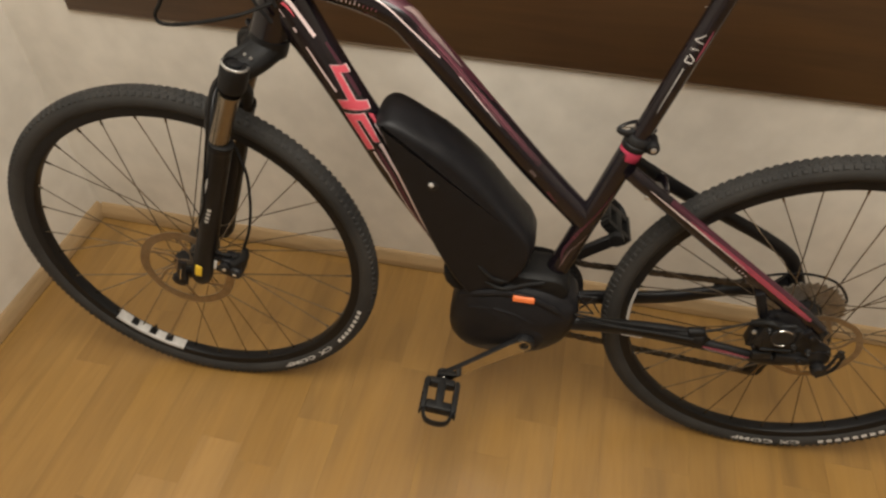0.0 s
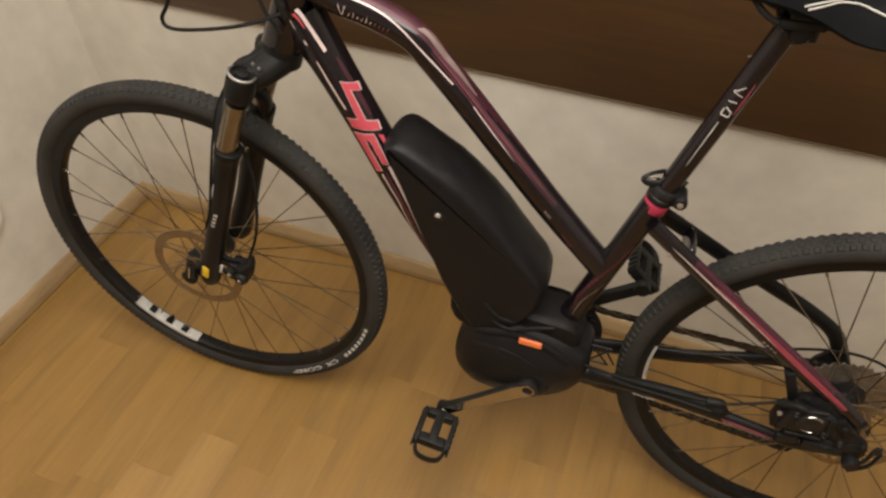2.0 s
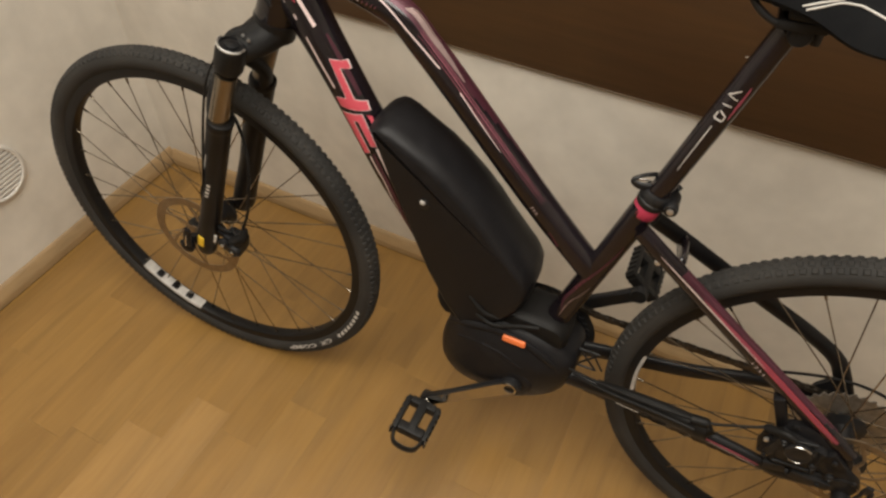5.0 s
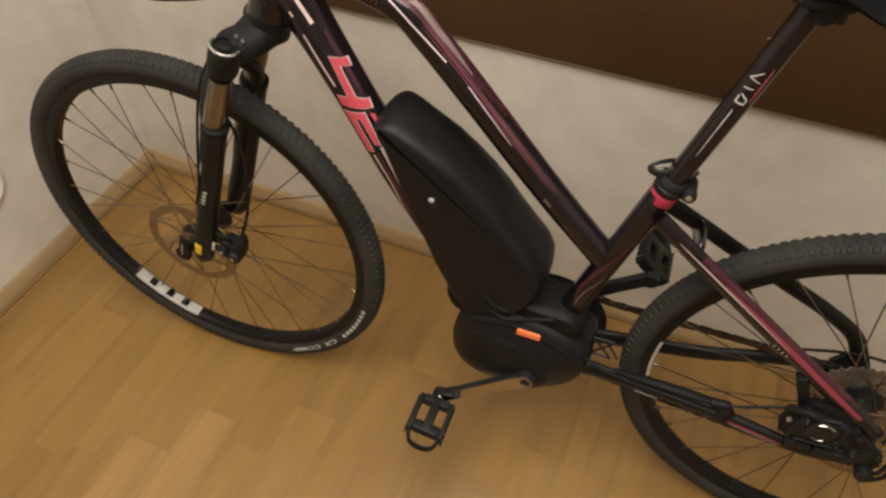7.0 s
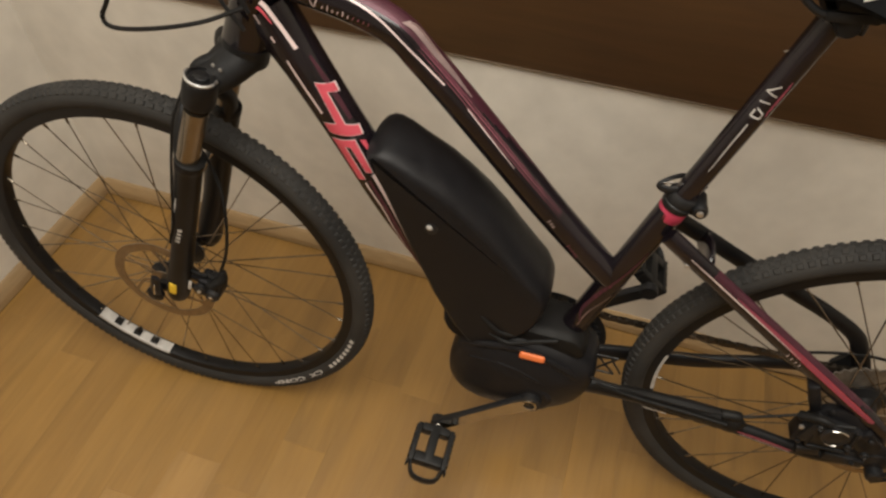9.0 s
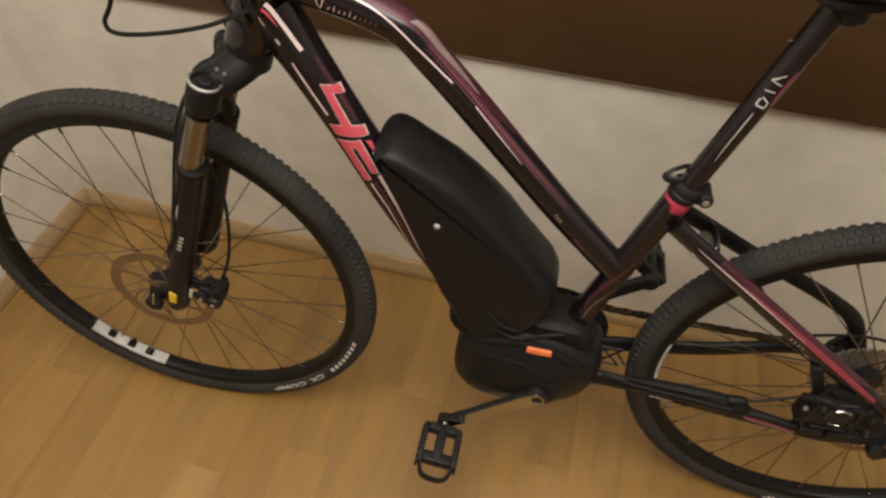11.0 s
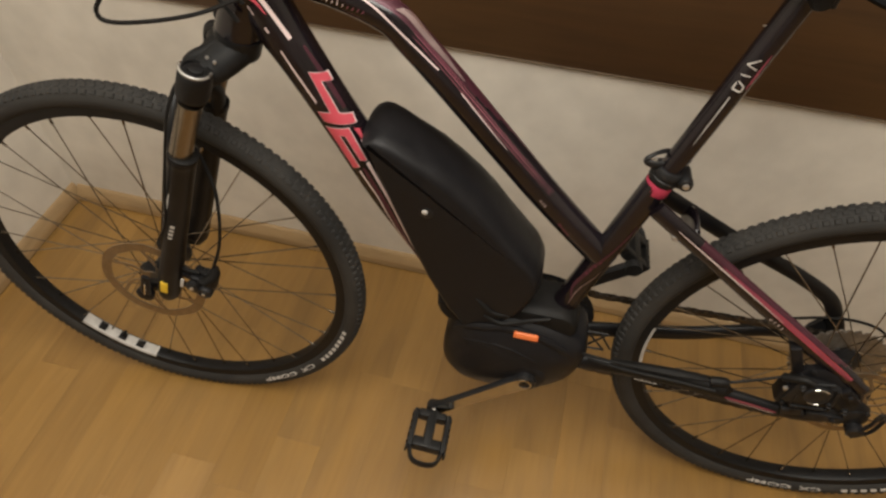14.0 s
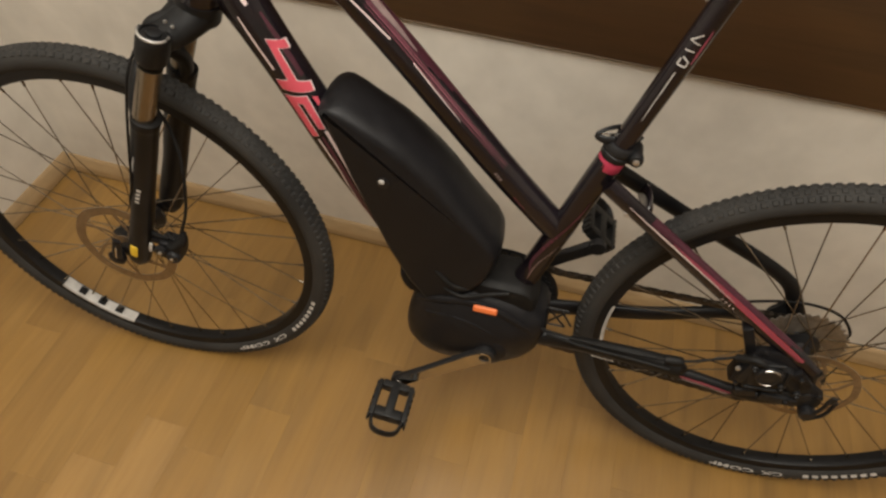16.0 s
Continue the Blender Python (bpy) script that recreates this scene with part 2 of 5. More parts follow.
def rounded(outline, per=4):
    """A closed smooth outline through the points."""
    o = [np.array(p, float) for p in outline]
    n = len(o)
    out = []
    for i in range(n):
        p0, p1, p2, p3 = o[i - 1], o[i], o[(i + 1) % n], o[(i + 2) % n]
        for k in range(per):
            t = k / per
            q = 0.5 * (2 * p1 + (p2 - p0) * t + (2 * p0 - 5 * p1 + 4 * p2 - p3) * t * t + (3 * p1 - p0 - 3 * p2 + p3) * t ** 3)
            out.append((float(q[0]), float(q[1])))
    return out


def sheet(bm, poly, depth, cuts=3):
    """A thin decal: the (a, b) outline laid on the surface c = depth(a, b)."""
    tmp = bmesh.new()
    tmp.faces.new([tmp.verts.new((x, y, 0)) for x, y in poly])
    bmesh.ops.triangulate(tmp, faces=tmp.faces[:])
    for _ in range(cuts):
        bmesh.ops.subdivide_edges(tmp, edges=tmp.edges[:], cuts=1, use_grid_fill=True)
        bmesh.ops.triangulate(tmp, faces=tmp.faces[:])
    vs = {v: bm.verts.new(P(v.co.x, v.co.y, depth(v.co.x, v.co.y))) for v in tmp.verts}
    for f in tmp.faces:
        bm.faces.new([vs[v] for v in f.verts])
    tmp.free()


def stripe(bm, line, width, depth, per=6):
    """A thin band along (a, b) points on the surface c = depth(a, b)."""
    ln = spline([(*p, w) for p, w in zip(line, width)] if isinstance(width, (list, tuple)) else [(*p, width) for p in line], per)
    rows_ = []
    for i, p in enumerate(ln):
        d = ln[min(i + 1, len(ln) - 1)][:2] - ln[max(i - 1, 0)][:2]
        d = d / (np.linalg.norm(d) + 1e-9)
        nrm = np.array((-d[1], d[0]))
        rows_.append([bm.verts.new(P(*(q := p[:2] + nrm * p[2] * k), depth(*q))) for k in (-0.5, 0, 0.5)])
    for a, b in zip(rows_, rows_[1:]):
        for k in (0, 1):
            bm.faces.new((a[k], a[k + 1], b[k + 1], b[k]))


def tube_skin(line, lift=0.0007):
    """The left skin of a tube given by rows of (a, b, half height, half width)."""
    fine = [np.array(p) for p in spline(line, 24)]
    arr = np.array(fine)

    def depth(x, y):
        d = np.hypot(arr[:, 0] - x, arr[:, 1] - y)
        i = int(d.argmin())
        e = min(1.0, d[i] / arr[i, 2])
        return arr[i, 3] * math.sqrt(max(0.02, 1 - e * e)) + lift
    return depth


# ---- the room ----
def wall_box(name, lo, hi, material, label, cat="wall"):
    bm = bmesh.new()
    box(bm, lo, hi)
    ob = obj_from(name, bm, material, False)
    return tagged(ob, label, cat, kind="structure")


T = 0.12
wall_box("wall_north", (-T, 0, -0.1), (ROOM_X + T, T, ROOM_Z), WALL, "beige-white plastered wall behind the bicycle")
wall_box("wall_west", (-T, ROOM_Y, -0.1), (0, 0, ROOM_Z), WALL, "beige-white plastered side wall with a round vent")
wall_box("wall_east", (ROOM_X, ROOM_Y, -0.1), (ROOM_X + T, 0, ROOM_Z), WALL, "plain beige-white plastered wall")
wall_box("wall_south", (-T, ROOM_Y - T, -0.1), (ROOM_X + T, ROOM_Y, ROOM_Z), WALL, "plain beige-white plastered wall")
wall_box("ceiling", (-T, ROOM_Y - T, ROOM_Z), (ROOM_X + T, T, ROOM_Z + 0.1), CEIL, "plain white painted ceiling", "ceiling")
floor = wall_box("floor", (0, ROOM_Y, -0.1), (ROOM_X, 0, -0.0015), JOINT, "honey-coloured lacquered oak strip floor", "floor")

SK_H, SK_T = 0.0445, 0.0176


def skirting(name, length, m, label):
    bm = bmesh.new()
    prof = [(0, 0), (SK_T - 0.005, 0), (SK_T - 0.005, 0.0028), (SK_T, 0.0030), (SK_T, 0.016), (SK_T * 0.93, 0.023), (SK_T * 0.66, 0.030), (SK_T * 0.52, 0.037), (SK_T * 0.36, 0.0415), (SK_T * 0.16, SK_H), (0, SK_H)]
    a = [bm.verts.new((0, -p, h)) for p, h in prof]
    b = [bm.verts.new((length, -p, h)) for p, h in prof]
    for k in range(len(prof)):
        j = (k + 1) % len(prof)
        bm.faces.new((a[k], a[j], b[j], b[k]))
    bm.faces.new(a)
    bm.faces.new(b[::-1])
    ob = obj_from(name, bm, SKIRT)
    gap = bmesh.new()
    # dark strip set back in the recess, drawing its shadow line
    box(gap, (0, -SK_T + 0.0015, 0.0002), (length, -SK_T + 0.0049, 0.0026))
    part("foot_gap", gap, GAP_SHADE, ob, "dark strip painting the shade in the gap under the baseboard")
    ob.matrix_world = m
    return tagged(ob, label, "baseboard", kind="structure")


skirting("baseboard_north", 1.02 - SK_T, pose(SK_T, 0, 0), "moulded oak baseboard along the wall behind the bicycle")
skirting("baseboard_north_2", ROOM_X - 1.02, pose(1.0205, 0, 0), "moulded oak baseboard along the wall behind the bicycle")
skirting("baseboard_west", -ROOM_Y, pose(0, ROOM_Y, 0, 0, 0, 90), "moulded oak baseboard along the side wall")

# the dark board on the wall
bm = bmesh.new()
box(bm, (0.165, -0.007, 0.6143), (ROOM_X - 0.05, -0.0005, 1.32), 0.0025)
panel = tagged(obj_from("wall_panel", bm, BROWN), "dark brown wood-veneer board mounted flat on the plaster wall", "wall panel")
bm = bmesh.new()
box(bm, (0.165, -0.0066, 0.6108), (ROOM_X - 0.05, -0.0005, 0.6141), 0.0010)
part("edge_strip", bm, BROWN_EDGE, panel, "thin dull grey-brown strip along the lower edge")


def wall_vent():
    """Round white grille with slanting slats."""
    rim_bm = bmesh.new()
    turned(rim_bm, [(0.067, 0), (0.067, 0.006), (0.064, 0.010), (0.0595, 0.0105), (0.057, 0.008), (0.057, 0.0)], None, 48, True)
    vent = tagged(obj_from("wall_vent", rim_bm, VENT), "round white plastic vent grille with slanted slats on the wall", "vent")
    back = bmesh.new()
    turned(back, [(0.0575, 0.0005), (0.0575, 0.002)], None, 40)
    part("backing", back, plain("grey_vent_backing", (0.40, 0.375, 0.34), 0.7), vent)
    k = -0.049
    while k < 0.05:
        half = math.sqrt(0.0575 ** 2 - k * k)
        bm = bmesh.new()
        box(bm, (-half, k - 0.0028, 0.002), (half, k + 0.0028, 0.0085), 0.001)
        part("slat", bm, VENT, vent)
        k += 0.0098
    vent.matrix_world = Matrix.Translation((0.0005, -0.4350, 0.2870)) @ Matrix.Rotation(math.pi / 2, 4, "Y") @ Matrix.Rotation(radians(93), 4, "Z")


wall_vent()

# ---- the bicycle ----
bike = tagged(new("electric_bicycle"), "black and plum electric bicycle with pink decals standing on oak", "bicycle")
YAW, LEAN = 0.0576, 0.0788
along = Vector((math.cos(YAW), math.sin(YAW), 0))
left = Vector((math.sin(YAW) * math.cos(LEAN), -math.cos(YAW) * math.cos(LEAN), math.sin(LEAN)))
up = left.cross(along)
foot = Vector((1.6633, -0.3025, 0.3484)) - up * AXLE
bike.matrix_world = Matrix(((along.x, -left.x, up.x, foot.x), (along.y, -left.y, up.y, foot.y), (along.z, -left.z, up.z, foot.z), (0, 0, 0, 1)))

BASE = -1.109                    # the front axle
R_OUT, R_RING = 0.349, 0.3293


# -- wheels --
def ring_section(bm, prof, n=96):
    """A ring round the y axis with a closed (radius, y) section."""
    rings = []
    for k in range(n):
        t = 2 * math.pi * k / n
        rings.append([bm.verts.new((r * math.cos(t), y, r * math.sin(t))) for r, y in prof])
    for i in range(n):
        a, b = rings[i], rings[(i + 1) % n]
        for k in range(len(prof)):
            j = (k + 1) % len(prof)
            bm.faces.new((a[k], a[j], b[j], b[k]))


def tyre_mesh():
    bm = bmesh.new()
    prof = [(R_RING + 0.0182 * math.cos(2 * math.pi * k / 18), 0.0188 * math.sin(2 * math.pi * k / 18)) for k in range(18)]
    ring_section(bm, prof, 120)
    rows_ = [(164, 0.0, 46, 0.0042, 0.0046, 0.0018), (164, 0.5, -46, 0.0042, 0.0046, 0.0018), (164, 0.25, 16, 0.0042, 0.0045, 0.0010), (164, 0.75, -16, 0.0042, 0.0045, 0.0010)]
    for n, lead, ang, half_w, half_l, hgt in rows_:
        for i in range(n):
            t = 2 * math.pi * (i + lead) / n
            s = radians(ang)
            cr, cy = R_RING + 0.0182 * math.cos(s), 0.0188 * math.sin(s)
            o = Vector((math.cos(s), math.sin(s)))
            side = Vector((-o.y, o.x))
            vs = []
            for h, k in ((-0.001, 1.0), (hgt, 0.66)):
                for l, w in ((-1, -1), (1, -1), (1, 1), (-1, 1)):
                    q = Vector((cr, cy)) + o * h + side * (w * half_w * k)
                    tt = t + l * half_l * k / R_OUT
                    vs.append(bm.verts.new((q.x * math.cos(tt), q.y, q.x * math.sin(tt))))
            bm.faces.new(vs[4:])
            for k in range(4):
                bm.faces.new((vs[k], vs[(k + 1) % 4], vs[4 + (k + 1) % 4], vs[4 + k]))
    return bm


def on_tyre(t, r, lift=0.0006):
    """The place on the tyre's left flank at angle t (radians, seen from the left) and radius r."""
    e = max(-1.0, min(1.0, (r - R_RING) / 0.0182))
    return Vector((r * math.cos(t), -(0.0188 * math.sqrt(max(0.05, 1 - e * e)) + lift), r * math.sin(t)))


def tyre_bar(bm, t0, t1, r0, r1, n=3):
    prev = None
    for i in range(n + 1):
        t = t0 + (t1 - t0) * i / n
        cur = [bm.verts.new(on_tyre(t, r)) for r in (r0, (r0 + r1) / 2, r1)]
        if prev:
            for k in (0, 1):
                bm.faces.new((prev[k], prev[k + 1], cur[k + 1], cur[k]))
        prev = cur


def tyre_words(words, t0, t1, r0, r1):
    """Lettering bent round the flank, read clockwise with its tops outwards."""
    cu = bpy.data.curves.new("print", "FONT")
    cu.body = words
    cu.resolution_u = 3
    cu.offset = 0.022
    ob = new("print", cu)
    dg = bpy.context.evaluated_depsgraph_get()
    me = bpy.data.meshes.new_from_object(ob.evaluated_get(dg))
    bpy.data.objects.remove(ob)
    bm = bmesh.new()
    bm.from_mesh(me)
    bpy.data.meshes.remove(me)
    xs = [v.co.x for v in bm.verts]
    ys = [v.co.y for v in bm.verts]
    for v in bm.verts:
        u = (v.co.x - min(xs)) / (max(xs) - min(xs))
        w = (v.co.y - min(ys)) / (max(ys) - min(ys))
        v.co = on_tyre(t0 + (t1 - t0) * u, r0 + (r1 - r0) * w, 0.0008)
    return bm


def spoke_mesh(side, lead):
    """One spoke from its hub flange to the rim, at wheel angle 0."""
    bm = bmesh.new()
    a0 = lead * radians(62)
    p = Vector((0.027 * math.cos(a0), -side * 0.031, 0.027 * math.sin(a0)))
    q = Vector((0.3005, -side * 0.003, 0))
    swept(bm, [(*p, 0.00105, 0.00105), (*q, 0.00105, 0.00105)], 6, 1)
    d = (p - q).normalized()
    swept(bm, [(*(q + d * 0.013), 0.0019, 0.0019), (*q, 0.0022, 0.0022)], 8, 1)
    me = bpy.data.meshes.new("spoke")
    bmesh.ops.recalc_face_normals(bm, faces=bm.faces[:])
    bm.to_mesh(me)
    bm.free()
    return me


def wheel(name, a, b, twist, tilt, label, first, words, near, plus):
    """near: which of every two spokes runs to the left flange; plus: which of every four lead forwards."""
    bm = bmesh.new()
    ring_section(bm, [(0.2985, -0.0085), (0.3000, -0.0112), (0.3045, -0.0122), (0.3180, -0.0120), (0.3180, 0.0120), (0.3045, 0.0122), (0.3000, 0.0112), (0.2985, 0.0085)])
    w = part(name, bm, RIM, bike, label)
    w.matrix_basis = Matrix.Translation(P(a, b)) @ Matrix.Rotation(twist, 4, "Z") @ Matrix.Rotation(tilt, 4, "X")
    tyre = part("tyre", tyre_mesh(), TYRE, w, "black knobbly tyre with white print")
    # maker's name as plain blocks, then the readable print
    bm = bmesh.new()
    m0, m1 = words[0]
    for k in range(8):
        s = (m1 - m0) / 8
        tyre_bar(bm, radians(m0 + s * (k + 0.12)), radians(m0 + s * (k + 0.74)), 0.3218, 0.3286)
    part("maker_mark", bm, LETTER, w, "row of white printed blocks on the tyre flank")
    for word, (w0, w1) in zip(("CX", "COMP"), words[1]):
        part("tyre_print", tyre_words(word, radians(w0), radians(w1), 0.3205, 0.3292), LETTER, w, "white printed letters on the tyre flank")
    meshes = {(s, l): spoke_mesh(s, l) for s in (1, -1) for l in (1, -1)}
    for k in range(32):
        s, l = (1 if k % 2 == near else -1), (1 if k % 4 in plus else -1)
        ob = new("spoke", meshes[(s, l)])
        if not ob.data.materials:
            ob.data.materials.append(SPOKE)
        ob.parent = w
        ob.matrix_basis = Matrix.Rotation(-2 * math.pi * (k + first) / 32, 4, "Y")
    bm = bmesh.new()
    turned(bm, [(0.010, -0.046), (0.016, -0.040), (0.031, -0.0335), (0.031, -0.0285), (0.017, -0.022), (0.0145, 0), (0.017, 0.022), (0.031, 0.0285), (0.031, 0.0335), (0.016, 0.040), (0.010, 0.046)], Matrix.Rotation(math.pi / 2, 4, "X"), 28)
    part("hub", bm, SATIN, w, "black hub")
    return w


def rim_sticker(w, t0, t1, marks):
    """White sticker on the inner face of the rim, cut out round the nipples."""
    bm = bmesh.new()
    prev = None
    for i in range(15):
        t = radians(t0 + (t1 - t0) * i / 14)
        cur = [bm.verts.new((r * math.cos(t), y, r * math.sin(t))) for r, y in ((0.3040, -0.0127), (0.2996, -0.0116), (0.2980, -0.0085), (0.2980, 0.0085))]
        if prev:
            for k in range(3):
                bm.faces.new((prev[k], prev[k + 1], cur[k + 1], cur[k]))
        prev = cur
    part("rim_sticker", bm, LABEL, w, "white sticker on the black rim")
    for m in marks:
        bm = bmesh.new()
        t = radians(m)
        box(bm, (-0.0035, -0.0090, -0.0075), (0.0005, 0.0060, 0.0075), 0.0012, Matrix.Rotation(-t, 4, "Y") @ Matrix.Translation((0.2977, 0, 0)))
        part("nipple_patch", bm, RIM, w)


def disc(w, c, r_out, r_in):
    bm = bmesh.new()
    n = 96
    rings = []
    for k in range(n):
        t = 2 * math.pi * k / n
        wave = 0.0006 * math.cos(t * 8)
        rings.append([bm.verts.new((r * math.cos(t), y, r * math.sin(t))) for r, y in ((r_out + wave, -c - 0.0009), (r_in + wave, -c - 0.0009), (r_in + wave, -c + 0.0009), (r_out + wave, -c + 0.0009))])
    for i in range(n):
        a, b = rings[i], rings[(i + 1) % n]
        for k in range(4):
            j = (k + 1) % 4
            bm.faces.new((a[k], a[j], b[j], b[k]))
    for k in range(6):
        t = 2 * math.pi * k / 6
        t2 = t + 0.55
        swept(bm, [(0.021 * math.cos(t), -c, 0.021 * math.sin(t), 0.0035, 0.0009), (0.042 * math.cos(t + 0.2), -c, 0.042 * math.sin(t + 0.2), 0.003, 0.0009), ((r_in + 0.002) * math.cos(t2), -c, (r_in + 0.002) * math.sin(t2), 0.0035, 0.0009)], 6, 4)
    turned(bm, [(0.024, c - 0.001), (0.024, c + 0.001)], Matrix.Rotation(math.pi / 2, 4, "X"), 24)
    return part("brake_disc", bm, STEEL, w, "perforated steel brake disc")


front = wheel("front_wheel", BASE, -0.001, 0.0175, 0.006, "black spoked front wheel with a knobbly tyre", 0.74, ((-16.5, -37.0), ((-41.0, -48.0), (-50.5, -65.0))), 1, (1, 2))
rim_sticker(front, 223, 252, (230, 238, 245))
disc(front, 0.046, 0.0880, 0.0720)
bm = bmesh.new()
turned(bm, [(0.0034, 0.0), (0.0034, 0.012), (0.0028, 0.020), (0.0015, 0.024)], Matrix.Rotation(-radians(238), 4, "Y") @ Matrix.Translation((0.298, 0, 0)) @ Matrix.Rotation(-math.pi / 2, 4, "Y"), 12)
part("valve", bm, HOSE, front, "black valve cap")

rear = wheel("rear_wheel", 0, 0, -0.02, 0.004, "black spoked rear wheel with a knobbly tyre", 0.347, ((-45.8, -67.5), ((-72.6, -79.2), (-81.4, -95.6))), 0, (0, 1))
rim_sticker(rear, 171, 188, ())
disc(rear, 0.047, 0.0755, 0.0655)

# -- frame tubes: rows of (a, b, half height, half width) in the frame's plane --
DT = [(-0.8654, 0.4977, 0.035, 0.024), (-0.8254, 0.4318, 0.0285, 0.025), (-0.7783, 0.35, 0.0265, 0.0265), (-0.716, 0.2445, 0.029, 0.03), (-0.64, 0.13, 0.03, 0.031), (-0.59, 0.05, 0.03, 0.031)]
TT = [(-0.868, 0.545, 0.024, 0.022), (-0.817, 0.530, 0.022, 0.021), (-0.763, 0.516, 0.021, 0.021), (-0.712, 0.495, 0.0205, 0.021), (-0.680, 0.465, 0.0205, 0.021), (-0.631, 0.4136, 0.021, 0.0205), (-0.508, 0.279, 0.0215, 0.0195), (-0.402, 0.172, 0.0215, 0.018)]
ST = [(-0.366, 0.318, 0.0178, 0.0178), (-0.398, 0.210, 0.0178, 0.0178), (-0.433, 0.092, 0.0185, 0.019), (-0.452, 0.030, 0.021, 0.022)]


def frame_tube(name, line, mats, label="", top=None, caps=True, reach=(0.0, 1.0)):
    bm = bmesh.new()
    swept(bm, [row(a, b, 0, r, w) for a, b, r, w in line], 56, 8, caps, top, (0, 1, 0), reach)
    return part(name, bm, mats, bike, label)


down_tube = frame_tube("down_tube", DT, [BLACK], "wide gloss black down tube with pink decals")
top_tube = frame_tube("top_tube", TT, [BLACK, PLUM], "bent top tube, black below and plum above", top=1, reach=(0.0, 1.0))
seat_tube = frame_tube("seat_tube", ST, [BLACK], "gloss black seat tube")
bm = bmesh.new()
swept(bm, [row(-0.899, 0.448, 0, 0.0285), row(-0.888, 0.478, 0, 0.0275), row(-0.866, 0.540, 0, 0.0265), row(-0.846, 0.595, 0, 0.027)], 28, 4)
head_tube = part("head_tube", bm, BLACK, bike, "gloss black head tube")
bm = bmesh.new()
swept(bm, [row(-0.846, 0.596, 0, 0.0235), row(-0.838, 0.618, 0, 0.021), row(-0.829, 0.642, 0, 0.0205)], 24, 4)
swept(bm, [row(-0.836, 0.628, 0, 0.019), row(-0.870, 0.650, 0, 0.017), row(-0.905, 0.668, 0, 0.019)], 20, 4)
stem = part("stem", bm, SATIN, bike, "black handlebar stem")
bm = bmesh.new()
swept(bm, [(-0.80, -0.33, 0.700 + AXLE, 0.011, 0.011), (-0.86, -0.20, 0.690 + AXLE, 0.012, 0.012), (-0.905, -0.06, 0.670 + AXLE, 0.0155, 0.0155), (-0.905, 0.06, 0.670 + AXLE, 0.0155, 0.0155), (-0.86, 0.20, 0.690 + AXLE, 0.012, 0.012), (-0.80, 0.33, 0.700 + AXLE, 0.011, 0.011)], 16, 6, True, None, (1, 0, 0))
part("handlebar", bm, SATIN, bike, "black flat handlebar")

# stays
for side, nm in ((1, "left"), (-1, "right")):
    bm = bmesh.new()
    if side > 0:
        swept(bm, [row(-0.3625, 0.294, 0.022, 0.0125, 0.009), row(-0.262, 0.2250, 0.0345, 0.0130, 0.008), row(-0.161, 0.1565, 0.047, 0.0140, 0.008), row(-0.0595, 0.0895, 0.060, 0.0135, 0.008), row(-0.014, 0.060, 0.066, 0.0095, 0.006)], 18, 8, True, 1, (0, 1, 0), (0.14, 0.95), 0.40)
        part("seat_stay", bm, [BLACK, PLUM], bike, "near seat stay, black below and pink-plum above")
    else:
        swept(bm, [row(-0.352, 0.285, -0.022, 0.0125, 0.009), row(-0.300, 0.245, -0.042, 0.0125, 0.008), row(-0.231, 0.203, -0.052, 0.012, 0.008), row(-0.164, 0.169, -0.056, 0.012, 0.008), row(-0.104, 0.138, -0.059, 0.012, 0.008), row(-0.052, 0.103, -0.062, 0.012, 0.008), row(-0.027, 0.066, -0.064, 0.0125, 0.008), row(0.002, 0.008, -0.067, 0.013, 0.006)], 18, 8)
        part("seat_stay", bm, STAY, bike)
    bm = bmesh.new()
    if side > 0:
        swept(bm, [row(-0.405, -0.030, 0.034, 0.016, 0.010), row(-0.350, -0.022, 0.040, 0.0130, 0.009), row(-0.290, -0.012, 0.049, 0.0115, 0.009), row(-0.230, -0.0105, 0.056, 0.0115, 0.009), row(-0.170, -0.0135, 0.061, 0.0118, 0.009), row(-0.105, -0.020, 0.066, 0.0120, 0.008), row(-0.060, -0.020, 0.068, 0.0120, 0.008), row(0.002, -0.004, 0.069, 0.014, 0.006)], 18, 8)
        part("chain_stay", bm, STAY, bike, "gloss black chain stay with a plum flash")
    else:
        swept(bm, [row(-0.405, -0.034, -0.034, 0.017, 0.010), row(-0.350, -0.034, -0.044, 0.0160, 0.009), row(-0.280, -0.030, -0.052, 0.0150, 0.009), row(-0.215, -0.020, -0.056, 0.0140, 0.009), row(-0.100, 0.012, -0.061, 0.012, 0.008), row(0.002, 0.002, -0.067, 0.014, 0.006)], 18, 8)
        part("chain_stay", bm, STAY, bike)
bm = bmesh.new()
swept(bm, [row(-0.306, 0.256, 0.028, 0.009, 0.006), row(-0.303, 0.254, 0.015, 0.017, 0.0065), row(-0.303, 0.250, -0.015, 0.020, 0.0065), row(-0.308, 0.246, -0.040, 0.014, 0.006)], 14, 6, True, None, (1, 0, 0))
bridge = part("stay_bridge", bm, BLACK, bike)
bm = bmesh.new()
turned(bm, [(0.0045, 0.018), (0.0045, 0.0315), (0.0030, 0.0330)], across(-0.3305, 0.2585, 0.0), 12)
part("boss_bolt", bm, SILVER, bridge, "small silver boss bolt under the stay")

